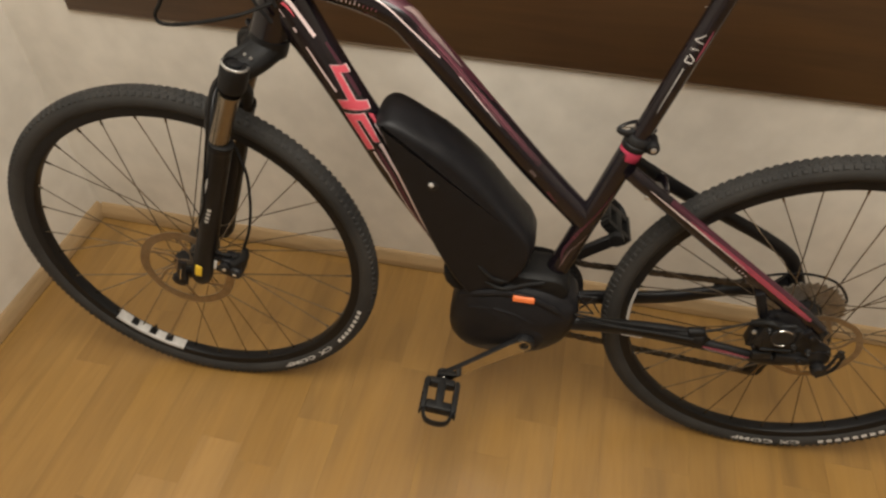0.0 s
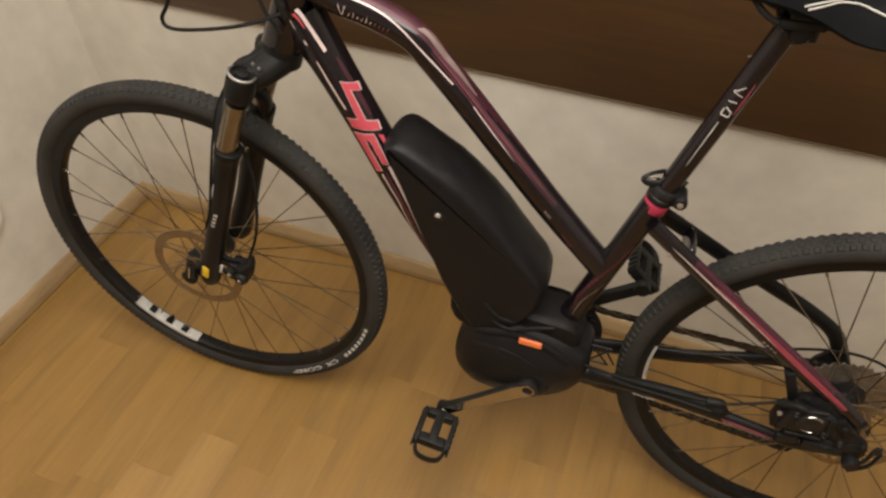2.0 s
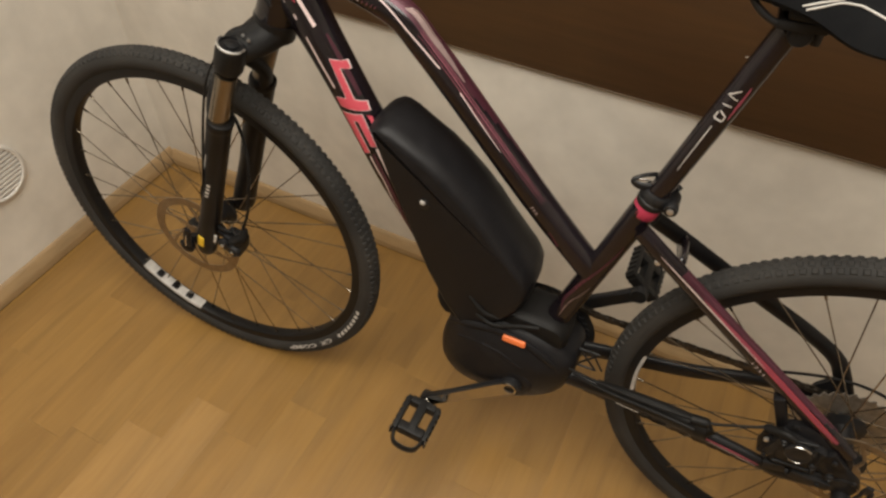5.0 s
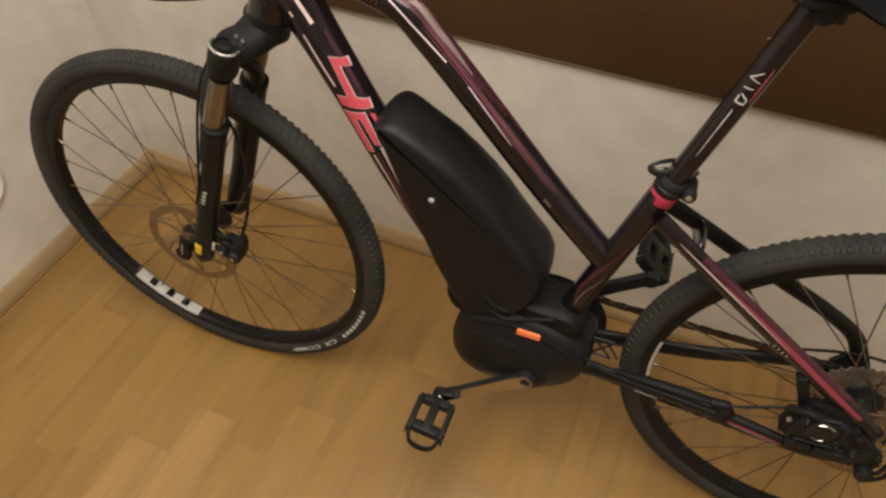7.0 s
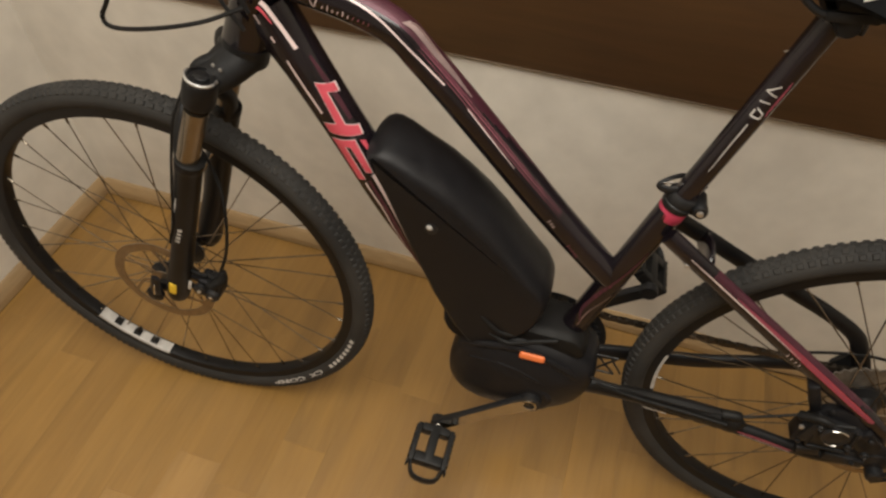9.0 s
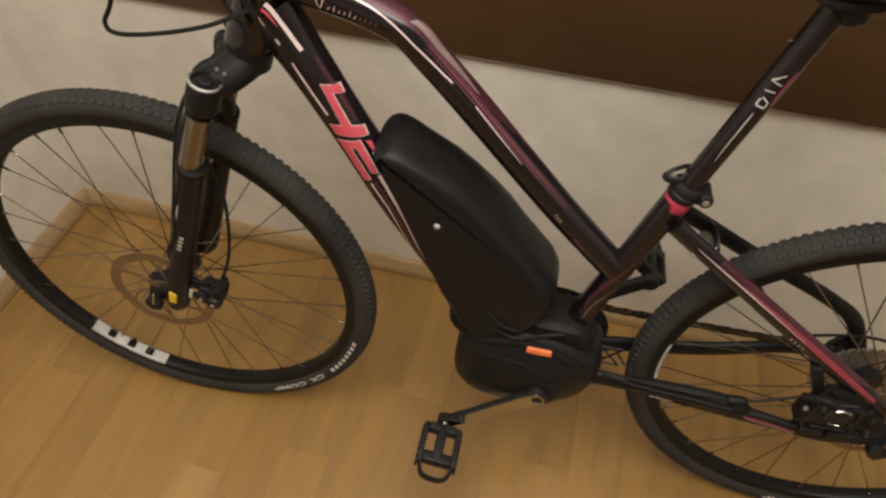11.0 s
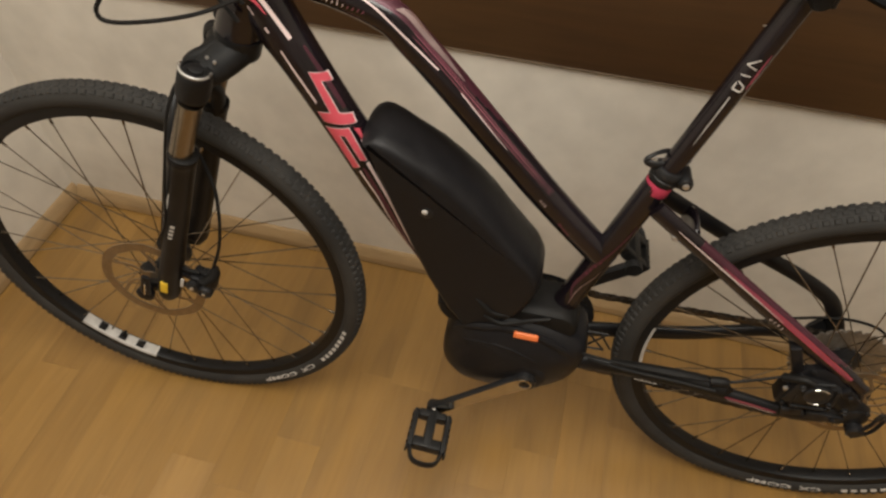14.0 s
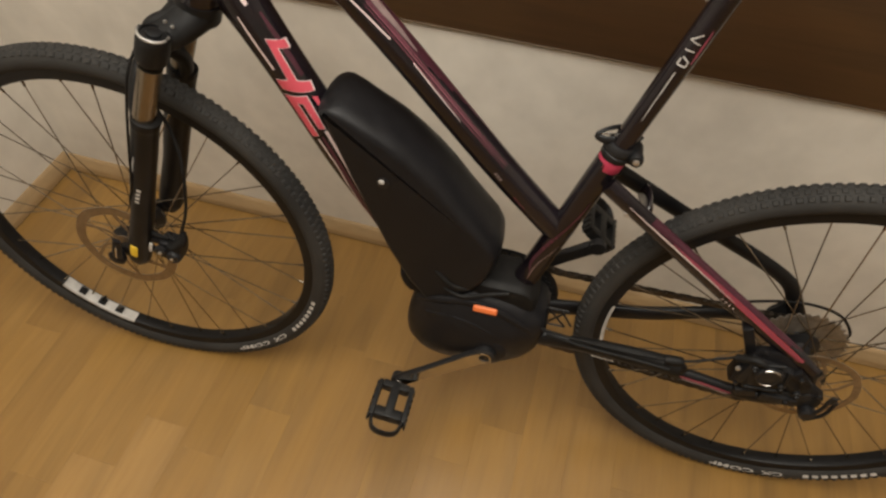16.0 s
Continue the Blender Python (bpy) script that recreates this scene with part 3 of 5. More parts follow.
# -- decals --
dt_skin, tt_skin, st_skin = tube_skin(DT, 0.0009), tube_skin(TT, 0.0008), tube_skin(ST, 0.0008)
bm = bmesh.new()
FOUR = [(-0.8056, 0.4223), (-0.7876, 0.4185), (-0.7824, 0.4083), (-0.793, 0.4109), (-0.7723, 0.3699), (-0.7591, 0.3655), (-0.7538, 0.3544), (-0.7915, 0.3574), (-0.7979, 0.3696), (-0.7821, 0.3707)]
FORK_E = [(-0.7894, 0.3488), (-0.7609, 0.3496), (-0.7386, 0.3054), (-0.7462, 0.3055), (-0.7653, 0.3396), (-0.7724, 0.3396), (-0.7479, 0.2945), (-0.7571, 0.2905)]
sheet(bm, FOUR, dt_skin)
part("angular_emblem", bm, PINK, down_tube, "bright pink angular emblem")
bm = bmesh.new()
sheet(bm, FORK_E, dt_skin)
part("angular_emblem", bm, PINK, down_tube, "bright pink angular emblem")
bm = bmesh.new()
sheet(bm, [(-0.7554, 0.3488), (-0.7495, 0.3463), (-0.7427, 0.3325), (-0.7456, 0.3332)], dt_skin)
part("angular_emblem", bm, PINK, down_tube, "bright pink angular emblem")
back_skin = tube_skin(DT, 0.0005)


def grown(poly, d):
    """The outline moved outwards by d."""
    n = len(poly)
    area = sum(poly[i][0] * poly[(i + 1) % n][1] - poly[(i + 1) % n][0] * poly[i][1] for i in range(n))
    out = []
    for i in range(n):
        p, q, t = Vector(poly[i - 1]), Vector(poly[i]), Vector(poly[(i + 1) % n])
        u, v = (q - p).normalized(), (t - q).normalized()
        k = -1 if area < 0 else 1
        nu, nv = Vector((u.y, -u.x)) * k, Vector((v.y, -v.x)) * k
        m = (nu + nv).normalized()
        w = q + m * (d / max(0.5, m.dot(nu)))
        out.append((w.x, w.y))
    return out


bm = bmesh.new()
sheet(bm, grown(FOUR, 0.0007), back_skin)
part("emblem_outline", bm, PALE, down_tube, "pale edge round the pink emblem")
bm = bmesh.new()
sheet(bm, grown(FORK_E, 0.0007), back_skin)
part("emblem_outline", bm, PALE, down_tube, "pale edge round the pink emblem")
for line, width, what in (
        ([(-0.8362, 0.4472), (-0.8202, 0.4186), (-0.7989, 0.3832)], [0.0018, 0.0028, 0.0028], "pale pink pinstripe"),
        ([(-0.7374, 0.3026), (-0.7188, 0.2668), (-0.6995, 0.2268), (-0.6671, 0.1493), (-0.649, 0.1142)], [0.0042, 0.0034, 0.0030, 0.0022, 0.0012], "pale pink pinstripe"),
        ([(-0.7475, 0.2885), (-0.7341, 0.2654), (-0.7228, 0.2459), (-0.7015, 0.1976), (-0.6649, 0.1296)], [0.0026, 0.0022, 0.0018, 0.0015, 0.0010], "pale pink pinstripe"),
        ([(-0.746, 0.3323), (-0.7367, 0.3159), (-0.7262, 0.2949)], [0.0016, 0.0009, 0.0005], "hair-thin pale line"),
        ([(-0.8671, 0.5156), (-0.8559, 0.5096), (-0.844, 0.4931), (-0.8243, 0.4621)], [0.0050, 0.0052, 0.0046, 0.0046], "pale pink flash by the head tube"),
        ([(-0.8688, 0.4977), (-0.8629, 0.4875)], 0.0013, "hair-thin pale line"),
        ([(-0.852, 0.4741), (-0.848, 0.4679)], 0.0026, "tiny pale tick")):
    bm = bmesh.new()
    stripe(bm, line, width, dt_skin)
    part("pale_stripe", bm, PALE, down_tube, what)
bm = bmesh.new()
stripe(bm, [(-0.8689, 0.5078), (-0.8598, 0.5037), (-0.8489, 0.4893)], [0.0035, 0.0035, 0.001], back_skin)
part("rose_stripe", bm, PINK, down_tube, "small pink wedge by the head tube")
bm = bmesh.new()
stripe(bm, [(-0.7424, 0.2937), (-0.7116, 0.2345), (-0.6843, 0.1724), (-0.658, 0.1181)], [0.004, 0.006, 0.005, 0.002], back_skin)
part("plum_stripe", bm, PLUM, down_tube, "plum stripe")
bm = bmesh.new()
stripe(bm, [(-0.8113, 0.453), (-0.7915, 0.4181), (-0.767, 0.3744)], [0.002, 0.004, 0.003], back_skin)
part("plum_stripe", bm, PLUM, down_tube, "plum stripe")
bm = bmesh.new()
stripe(bm, [(-0.800, 0.540), (-0.758, 0.529), (-0.722, 0.511), (-0.687, 0.481), (-0.650, 0.447)], 0.0019, tt_skin)
part("pale_stripe", bm, PALE, top_tube, "pale pink pinstripe")
bm = bmesh.new()
stripe(bm, [(-0.622, 0.420), (-0.592, 0.3855), (-0.560, 0.349)], [0.0010, 0.0011, 0.0005], tt_skin)
part("pale_stripe", bm, PALE, top_tube, "pale pink pinstripe")
def over_tube(x, y):
    return tt_skin(x, y) + 0.0004


# pale wedge: decal colour and the bend's highlight painted as one
bm = bmesh.new()
stripe(bm, [(-0.7010, 0.5095), (-0.6860, 0.5020), (-0.6660, 0.4800), (-0.6450, 0.4575), (-0.6200, 0.4305)], [0.0006, 0.0056, 0.0048, 0.0024, 0.0006], over_tube)
part("pale_highlight_decal", bm, FLASH, top_tube, "pale metallic pink decal wedge with the bend's highlight painted in")
for off, wid, mat in ((0.0118, 0.0007, DULL_ROSE), (0.0145, 0.0011, DULL_ROSE), (0.0165, 0.0006, DULL_ROSE)):
    bm = bmesh.new()
    stripe(bm, [(a + 0.735 * off, b + 0.68 * off) for a, b in ((-0.690, 0.476), (-0.655, 0.440), (-0.620, 0.402), (-0.560, 0.336), (-0.505, 0.277))], [wid * 0.5, wid, wid, wid, wid * 0.3], tt_skin)
    part("fine_line", bm, mat, top_tube, "fine rose line along the top tube")
bm = bmesh.new()
stripe(bm, [(-0.8020, 0.5290), (-0.7985, 0.5155), (-0.7925, 0.5280)], 0.0011, tt_skin)
part("script_mark", bm, PALE, top_tube, "pale handwritten-style stroke")
# a row of short slanting strokes, the taller ones among them, paling out towards the bend
for k, tall in enumerate((0, 1, 0, 0, 1, 0, 0, 0, 0, 0)):
    u = k / 9
    a, b = -0.7885 + 0.0520 * u, 0.5175 - 0.0110 * u
    h = 0.0064 if tall else 0.0034
    bm = bmesh.new()
    stripe(bm, [(a - 0.0010, b - 0.0026), (a + 0.0004, b - 0.0006), (a + 0.0014, b + h - 0.0020)], [0.0005, 0.0010, 0.0006], tt_skin, 3)
    part("script_mark", bm, PALE if k < 6 else DULL_ROSE, top_tube, "pale handwritten-style stroke" if k < 6 else "dull rose handwritten-style stroke")
bm = bmesh.new()
stripe(bm, [(-0.436, 0.095), (-0.4375, 0.118), (-0.428, 0.144), (-0.417, 0.169), (-0.400, 0.199), (-0.384, 0.233), (-0.377, 0.255)], [0.001, 0.0035, 0.004, 0.004, 0.0035, 0.003, 0.001], st_skin)
part("plum_stripe", bm, PLUM, seat_tube, "plum flash")
bm = bmesh.new()
stripe(bm, [(-0.4040, 0.163), (-0.4140, 0.145), (-0.4260, 0.126), (-0.4330, 0.108), (-0.4380, 0.088)], [0.0004, 0.0008, 0.0010, 0.0014, 0.0005], tube_skin(ST, 0.0014))
part("pale_stripe", bm, FLASH, seat_tube, "thin dull pale sweep along the plum flash")
bm = bmesh.new()
for k in range(4):
    a, b = -0.424 + 0.014 * k / 3, 0.153 + 0.026 * k / 3
    h = 0.0014 if k % 3 else 0.0020
    stripe(bm, [(a - h, b + 0.0005), (a, b + 0.0012), (a + h, b - 0.001)], 0.0007, tube_skin(ST, 0.0012), 3)
part("script_mark", bm, ROSE, seat_tube, "small pale script marks")
bm = bmesh.new()
for a, b in ((-0.638, 0.092), (-0.633, 0.085), (-0.628, 0.078), (-0.624, 0.071)):
    stripe(bm, [(a - 0.003, b - 0.002), (a, b), (a + 0.003, b + 0.002)], 0.0013, dt_skin, 3)
part("script_mark", bm, PALE, down_tube, "small pale script marks")
for a0, b0, count, mat, what in ((-0.5070, 0.2765, 3, PALE, "tiny pale printed marks"), (-0.4770, 0.2395, 5, ROSE, "tiny dull printed marks")):
    bm = bmesh.new()
    for k in range(count):
        a, b = a0 + 0.0034 * k, b0 - 0.0040 * k
        stripe(bm, [(a - 0.0016, b - 0.0014), (a, b), (a + 0.0018, b + 0.0014)], 0.0010, tt_skin, 3)
    part("small_badge", bm, mat, top_tube, what)


def on_stay(x, y):
    return 0.022 + (x + 0.3625) * 0.1254 + 0.0088


bm = bmesh.new()
stripe(bm, [(-0.330, 0.274), (-0.280, 0.2405), (-0.225, 0.2035), (-0.160, 0.160)], [0.0008, 0.0022, 0.0018, 0.0006], on_stay)
near_stay = [o for o in bike.children if o.name.startswith("seat_stay")][0]
part("pale_stripe", bm, PALE, near_stay, "pale pink pinstripe")
bm = bmesh.new()
stripe(bm, [(-0.262, 0.2325), (-0.200, 0.1900), (-0.130, 0.1430), (-0.040, 0.0825)], [0.001, 0.0070, 0.0080, 0.004], lambda x, y: on_stay(x, y) - 0.0004)
part("rose_stripe", bm, ROSE, near_stay, "dull rose stripe")
for k in range(4):
    bm = bmesh.new()
    a, b = -0.1765 + 0.0062 * k, 0.1605 - 0.0038 * k
    stripe(bm, [(a - 0.0012, b - 0.0016), (a, b), (a + 0.0010, b + 0.0016)], 0.0010, lambda x, y: on_stay(x, y) + 0.0004, 3)
    part("script_mark", bm, PALE, near_stay, "tiny pale printed mark")
for off in (0.0030, -0.0034):
    bm = bmesh.new()
    stripe(bm, [(a + 0.55 * off, b + 0.83 * off) for a, b in ((-0.175, 0.1730), (-0.125, 0.1395), (-0.080, 0.1095), (-0.042, 0.0840))], [0.0005, 0.0013, 0.0015, 0.0006], lambda x, y: on_stay(x, y) + 0.0003)
    part("pink_line", bm, PINK, near_stay, "bright pink line along the stay")
bm = bmesh.new()
stripe(bm, [(-0.182, -0.0095), (-0.145, -0.0125), (-0.105, -0.0170)], [0.003, 0.0045, 0.002], lambda x, y: 0.0695 + 0.075 * (x + 0.17) + 0.001)
part("rose_stripe", bm, ROSE, [o for o in bike.children if o.name.startswith("chain_stay")][0], "dull rose flash")
bm = bmesh.new()
stripe(bm, [(-0.178, -0.0135), (-0.140, -0.0170), (-0.108, -0.0205)], 0.0008, lambda x, y: 0.0700 + 0.075 * (x + 0.17) + 0.001)
part("pale_stripe", bm, PALE, [o for o in bike.children if o.name.startswith("chain_stay")][0], "pale pinstripe")

# -- fork: the legs lean back along (0.343, 0.939) --
# the bars are turned a touch: the far leg stands a little ahead
bm = bmesh.new()
for s, f in ((1, 0.0), (-1, -0.010)):
    swept(bm, [row(-0.940 + f, 0.394, s * 0.065, 0.0185), row(-0.937 + f, 0.402, s * 0.065, 0.0205), row(-0.929 + f, 0.424, s * 0.065, 0.0205), row(-0.9275 + f, 0.430, s * 0.065, 0.0190)], 24, 3)
    swept(bm, [row(-0.938 + f, 0.410, s * 0.068, 0.012, 0.016), row(-0.934 + f, 0.414, s * 0.048, 0.017, 0.022), row(-0.918 + f / 2, 0.424, s * 0.026, 0.021, 0.028), row(-0.902, 0.436, 0, 0.026, 0.030)], 18, 5, True, None, (1, 0, 0))
    swept(bm, [row(-0.955 + f, 0.402, s * 0.046, 0.009, 0.008), row(-0.946 + f, 0.426, s * 0.040, 0.010, 0.009), row(-0.928 + f, 0.436, s * 0.030, 0.008, 0.009), row(-0.912, 0.446, s * 0.018, 0.007, 0.008)], 12, 4, True, None, (1, 0, 0))
swept(bm, [row(-0.905, 0.428, 0, 0.030), row(-0.896, 0.452, 0, 0.0295)], 24, 2)
fork = part("fork", bm, MATTE, bike, "black suspension fork with bronze stanchions")
LEG = [(-0.975, 0.300, 0.0190), (-0.978, 0.292, 0.0196), (-0.982, 0.280, 0.0188), (-1.001, 0.222, 0.0188), (-1.020, 0.162, 0.0180), (-1.034, 0.115, 0.0175), (-1.058, 0.045, 0.0185), (-1.068, 0.012, 0.0180)]
for s, f in ((1, 0.0), (-1, -0.014)):
    bm = bmesh.new()
    swept(bm, [row(-0.984 + f, 0.285, s * 0.065, 0.0152), row(-0.944 + f, 0.385, s * 0.065, 0.0152)], 28, 3)
    part("stanchion", bm, GOLD, fork, "shiny bronze stanchion")
    bm = bmesh.new()
    swept(bm, [row(a + f, b, s * 0.065, r if s > 0 else r * 1.15) for a, b, r in LEG] + [row(-1.074 + f, -0.004, s * 0.060, 0.014)], 24, 5)
    swept(bm, [row(-1.064 + f, 0.012, s * 0.060, 0.016, 0.009), row(-1.090 + f / 2, 0.004, s * 0.056, 0.015, 0.007), row(-1.112, -0.001, s * 0.054, 0.013, 0.006)], 14, 4)
    leg = part("lower_leg", bm, STAY, fork, "black lower fork leg")
    bm = bmesh.new()
    turned(bm, [(0.0190, 0), (0.0202, 0.0015), (0.0199, 0.0045), (0.0172, 0.0060), (0.0156, 0.0060)], Matrix.Translation(P(-0.9755 + f, 0.2975, s * 0.065)) @ Matrix.Rotation(radians(20), 4, "Y"), 28)
    part("wiper_seal", bm, HOSE, fork, "black rubber seal")
    bm = bmesh.new()
    turned(bm, [(0.0180, 0), (0.0180, 0.002), (0.0150, 0.0032), (0.0142, 0.0010), (0.0095, 0.0010), (0.0090, 0.0040), (0.0060, 0.0052)], Matrix.Translation(P(-0.9275 + f, 0.430, s * 0.065)) @ Matrix.Rotation(radians(20), 4, "Y"), 26)
    part("top_cap", bm, SATIN, fork, "black adjuster cap")
    bm = bmesh.new()
    # the bright rim runs round the outer half only
    m = Matrix.Translation(P(-0.9270 + f, 0.4325, s * 0.065)) @ Matrix.Rotation(radians(20), 4, "Y")
    arc = [m @ Vector((0.0180 * math.cos(radians(t)), 0.0180 * math.sin(radians(t)), 0)) for t in range(-190, 25, 12)]
    swept(bm, [(*p, 0.0019, 0.0019) for p in arc], 8, 1)
    part("cap_ring", bm, SILVER if s > 0 else SATIN, fork, "thin silver rim of the cap")
for a, b in ((-0.917, 0.441), (-0.909, 0.436)):
    bm = bmesh.new()
    turned(bm, [(0.0024, 0), (0.0024, 0.002), (0.0014, 0.0026)], across(a, b, 0.050), 10)
    part("crown_bolt", bm, SILVER, fork, "tiny silver bolt")
# arch between the lower legs, behind the tyre's crown
bm = bmesh.new()
swept(bm, [row(-0.985, 0.285, 0.062, 0.016, 0.010), row(-0.989, 0.322, 0.052, 0.013, 0.011), row(-0.987, 0.358, 0.025, 0.012, 0.010), row(-0.987, 0.364, 0, 0.012, 0.010), row(-0.985, 0.358, -0.025, 0.012, 0.010), row(-0.975, 0.325, -0.052, 0.013, 0.010), row(-0.985, 0.285, -0.062, 0.016, 0.010)], 14, 6, True, None, (1, 0, 0))
part("fork_arch", bm, STAY, fork)
on_axis = tube_skin([(a, b, r, r) for a, b, r in LEG[2:]], 0.0006)


def leg_skin(x, y):
    return 0.065 + on_axis(x, y)


bm = bmesh.new()
stripe(bm, [(-1.000, 0.244), (-1.007, 0.226), (-1.013, 0.210)], [0.001, 0.003, 0.0015], leg_skin)
part("leg_mark", bm, LABEL, fork, "small pale mark on the fork leg")
bm = bmesh.new()
for k in range(4):
    a, b = -1.012 - 0.0100 * k / 3, 0.178 - 0.024 * k / 3
    stripe(bm, [(a - 0.0030, b + 0.001), (a + 0.0030, b - 0.001)], 0.0045 if k % 2 else 0.0055, leg_skin, 3)
part("leg_mark", bm, LABEL, fork, "small pale marks on the fork leg")

for k in range(5):
    bm = bmesh.new()
    a, b = -1.0090 - 0.0150 * k / 4, 0.236 - 0.052 * k / 4
    stripe(bm, [(a - 0.0012, b + 0.004), (a + 0.0012, b), (a - 0.0010, b - 0.004)], 0.0011, leg_skin, 3)
    part("leg_mark", bm, LABEL, fork, "small pale mark on the fork leg")
# front brake caliper behind the leg, with its yellow tab
tilt_c = Matrix.Translation(P(-0.998, 0.044, 0.058)) @ Matrix.Rotation(radians(14), 4, "Y")
bm = bmesh.new()
box(bm, (-0.024, -0.018, -0.024), (0.012, 0.012, 0.014), 0.005, tilt_c, 3)
caliper = part("brake_caliper", bm, CASE, bike, "black front disc brake caliper")
bm = bmesh.new()
box(bm, (-0.010, -0.022, -0.013), (0.015, 0.010, 0.018), 0.006, tilt_c, 3)
part("caliper_half", bm, HAZE_GREY, caliper)
for a0, b0, a1, b1, r in ((-1.044, 0.030, -1.006, 0.026, 0.0050), (-1.040, 0.074, -1.004, 0.066, 0.0048), (-1.006, 0.070, -0.984, 0.064, 0.0042)):
    bm = bmesh.new()
    swept(bm, [row(a0, b0, 0.062, r, r * 0.8), row((a0 + a1) / 2, (b0 + b1) / 2, 0.068, r * 0.8, r * 0.7), row(a1, b1, 0.066, r, r * 0.8)], 10, 4)
    part("mounting_lug", bm, MATTE, caliper)
bm = bmesh.new()
turned(bm, [(0.0118, 0), (0.0118, 0.007), (0.0098, 0.0098), (0.0070, 0.0082), (0.0042, 0.0092)], across(-0.994, 0.040, 0.076), 22)
part("piston_cap", bm, SATIN, caliper, "round black piston cap")
bm = bmesh.new()
turned(bm, [(0.0095, 0), (0.0095, 0.006), (0.0060, 0.0075)], across(-1.012, 0.052, 0.080), 16)
part("pivot", bm, SATIN, caliper)
bm = bmesh.new()
box(bm, (-0.020, -0.006, -0.005), (0.020, 0.004, 0.005), 0.003, Matrix.Translation(P(-1.022, 0.050, 0.062)) @ Matrix.Rotation(radians(24), 4, "Y"))
part("mounting_arm", bm, CASE, caliper)
bm = bmesh.new()
swept(bm, [row(-0.974, 0.086, 0.066, 0.005), row(-0.978, 0.070, 0.070, 0.009), row(-0.992, 0.060, 0.080, 0.008)], 10, 4)
part("hose_joint", bm, HOSE, caliper)
for a, b, c in ((-0.994, 0.040, 0.0850), (-1.010, 0.052, 0.0870), (-1.006, 0.027, 0.0715)):
    bm = bmesh.new()
    turned(bm, [(0.0036, 0), (0.0036, 0.003), (0.0022, 0.0042)], across(a, b, c), 10)
    part("bolt", bm, CHROME, caliper, "small silver bolt")
bm = bmesh.new()
box(bm, (-0.0025, -0.001, -0.010), (0.0025, 0.001, 0.010), 0.0008, Matrix.Translation(P(-1.026, 0.058, 0.0850)) @ Matrix.Rotation(radians(18), 4, "Y"))
part("caliper_print", bm, LABEL, caliper, "pale printed mark")
bm = bmesh.new()
box(bm, (-0.0065, -0.003, -0.013), (0.0065, 0.003, 0.013), 0.003, Matrix.Translation(P(-1.0625, 0.036, 0.0818)) @ Matrix.Rotation(radians(15), 4, "Y"))
part("yellow_tab", bm, YELLOW, fork, "yellow tab at the fork end")
bm = bmesh.new()
turned(bm, [(0.006, 0.045), (0.006, 0.068), (0.014, 0.0685), (0.015, 0.076), (0.009, 0.080)], across(BASE, -0.001, 0), 20)
swept(bm, [row(-1.108, -0.006, 0.074, 0.009, 0.004), row(-1.100, 0.020, 0.079, 0.0085, 0.004), row(-1.091, 0.050, 0.080, 0.0075, 0.0035)], 12, 5)
turned(bm, [(0.004, -0.070), (0.004, 0.05)], across(BASE, -0.001, 0), 12)
skewer = part("quick_release", bm, CASE, bike, "black quick-release skewer")
bm = bmesh.new()
swept(bm, [row(-1.1035, 0.008, 0.0825, 0.0012, 0.0008), row(-1.095, 0.036, 0.0842, 0.0014, 0.0008)], 8, 3)
part("lever_edge", bm, CHROME, skewer, "silver edge of the lever")

# cables
def cable(name, pts, r, label="", parent=bike, mat=HOSE):
    bm = bmesh.new()
    swept(bm, [row(a, b, c, r) for a, b, c in pts], 8, 8)
    return part(name, bm, mat, parent, label)


cable("brake_hose", [(-0.90, 0.665, 0.10), (-0.955, 0.625, 0.10), (-0.992, 0.535, 0.091), (-1.010, 0.505, 0.090), (-1.000, 0.4935, 0.090), (-0.955, 0.4985, 0.088), (-0.905, 0.506, 0.072), (-0.872, 0.512, 0.040)], 0.0026, "black brake hose looping ahead of the frame")
cable("brake_hose", [(-0.985, 0.300, 0.030), (-0.968, 0.272, 0.036), (-0.953, 0.235, 0.048), (-0.950, 0.205, 0.056), (-0.952, 0.170, 0.062), (-0.962, 0.125, 0.064), (-0.982, 0.075, 0.066)], 0.0026, "black brake hose down to the front caliper")
cable("brake_hose", [(-0.950, 0.425, 0.050), (-0.966, 0.385, 0.078), (-0.980, 0.335, 0.085), (-1.002, 0.258, 0.0835), (-1.021, 0.185, 0.082), (-1.040, 0.142, 0.076), (-1.046, 0.090, 0.060)], 0.0019, "thin black hose down the fork leg")
cable("gear_cable", [(-0.90, 0.650, -0.05), (-0.905, 0.600, -0.02), (-0.885, 0.540, 0.030), (-0.868, 0.505, 0.036)], 0.0025)
cable("gear_cable", [(-0.90, 0.650, -0.03), (-0.918, 0.580, 0.01), (-0.905, 0.520, 0.030), (-0.876, 0.484, 0.038)], 0.0025)

# -- battery on the down tube --
D0, DD, DN = Vector((-0.886, 0.445)), Vector((0.557, -0.830)), Vector((0.830, 0.557))


def dtp(s, n):
    q = D0 + DD * s + DN * n
    return (q.x, q.y)


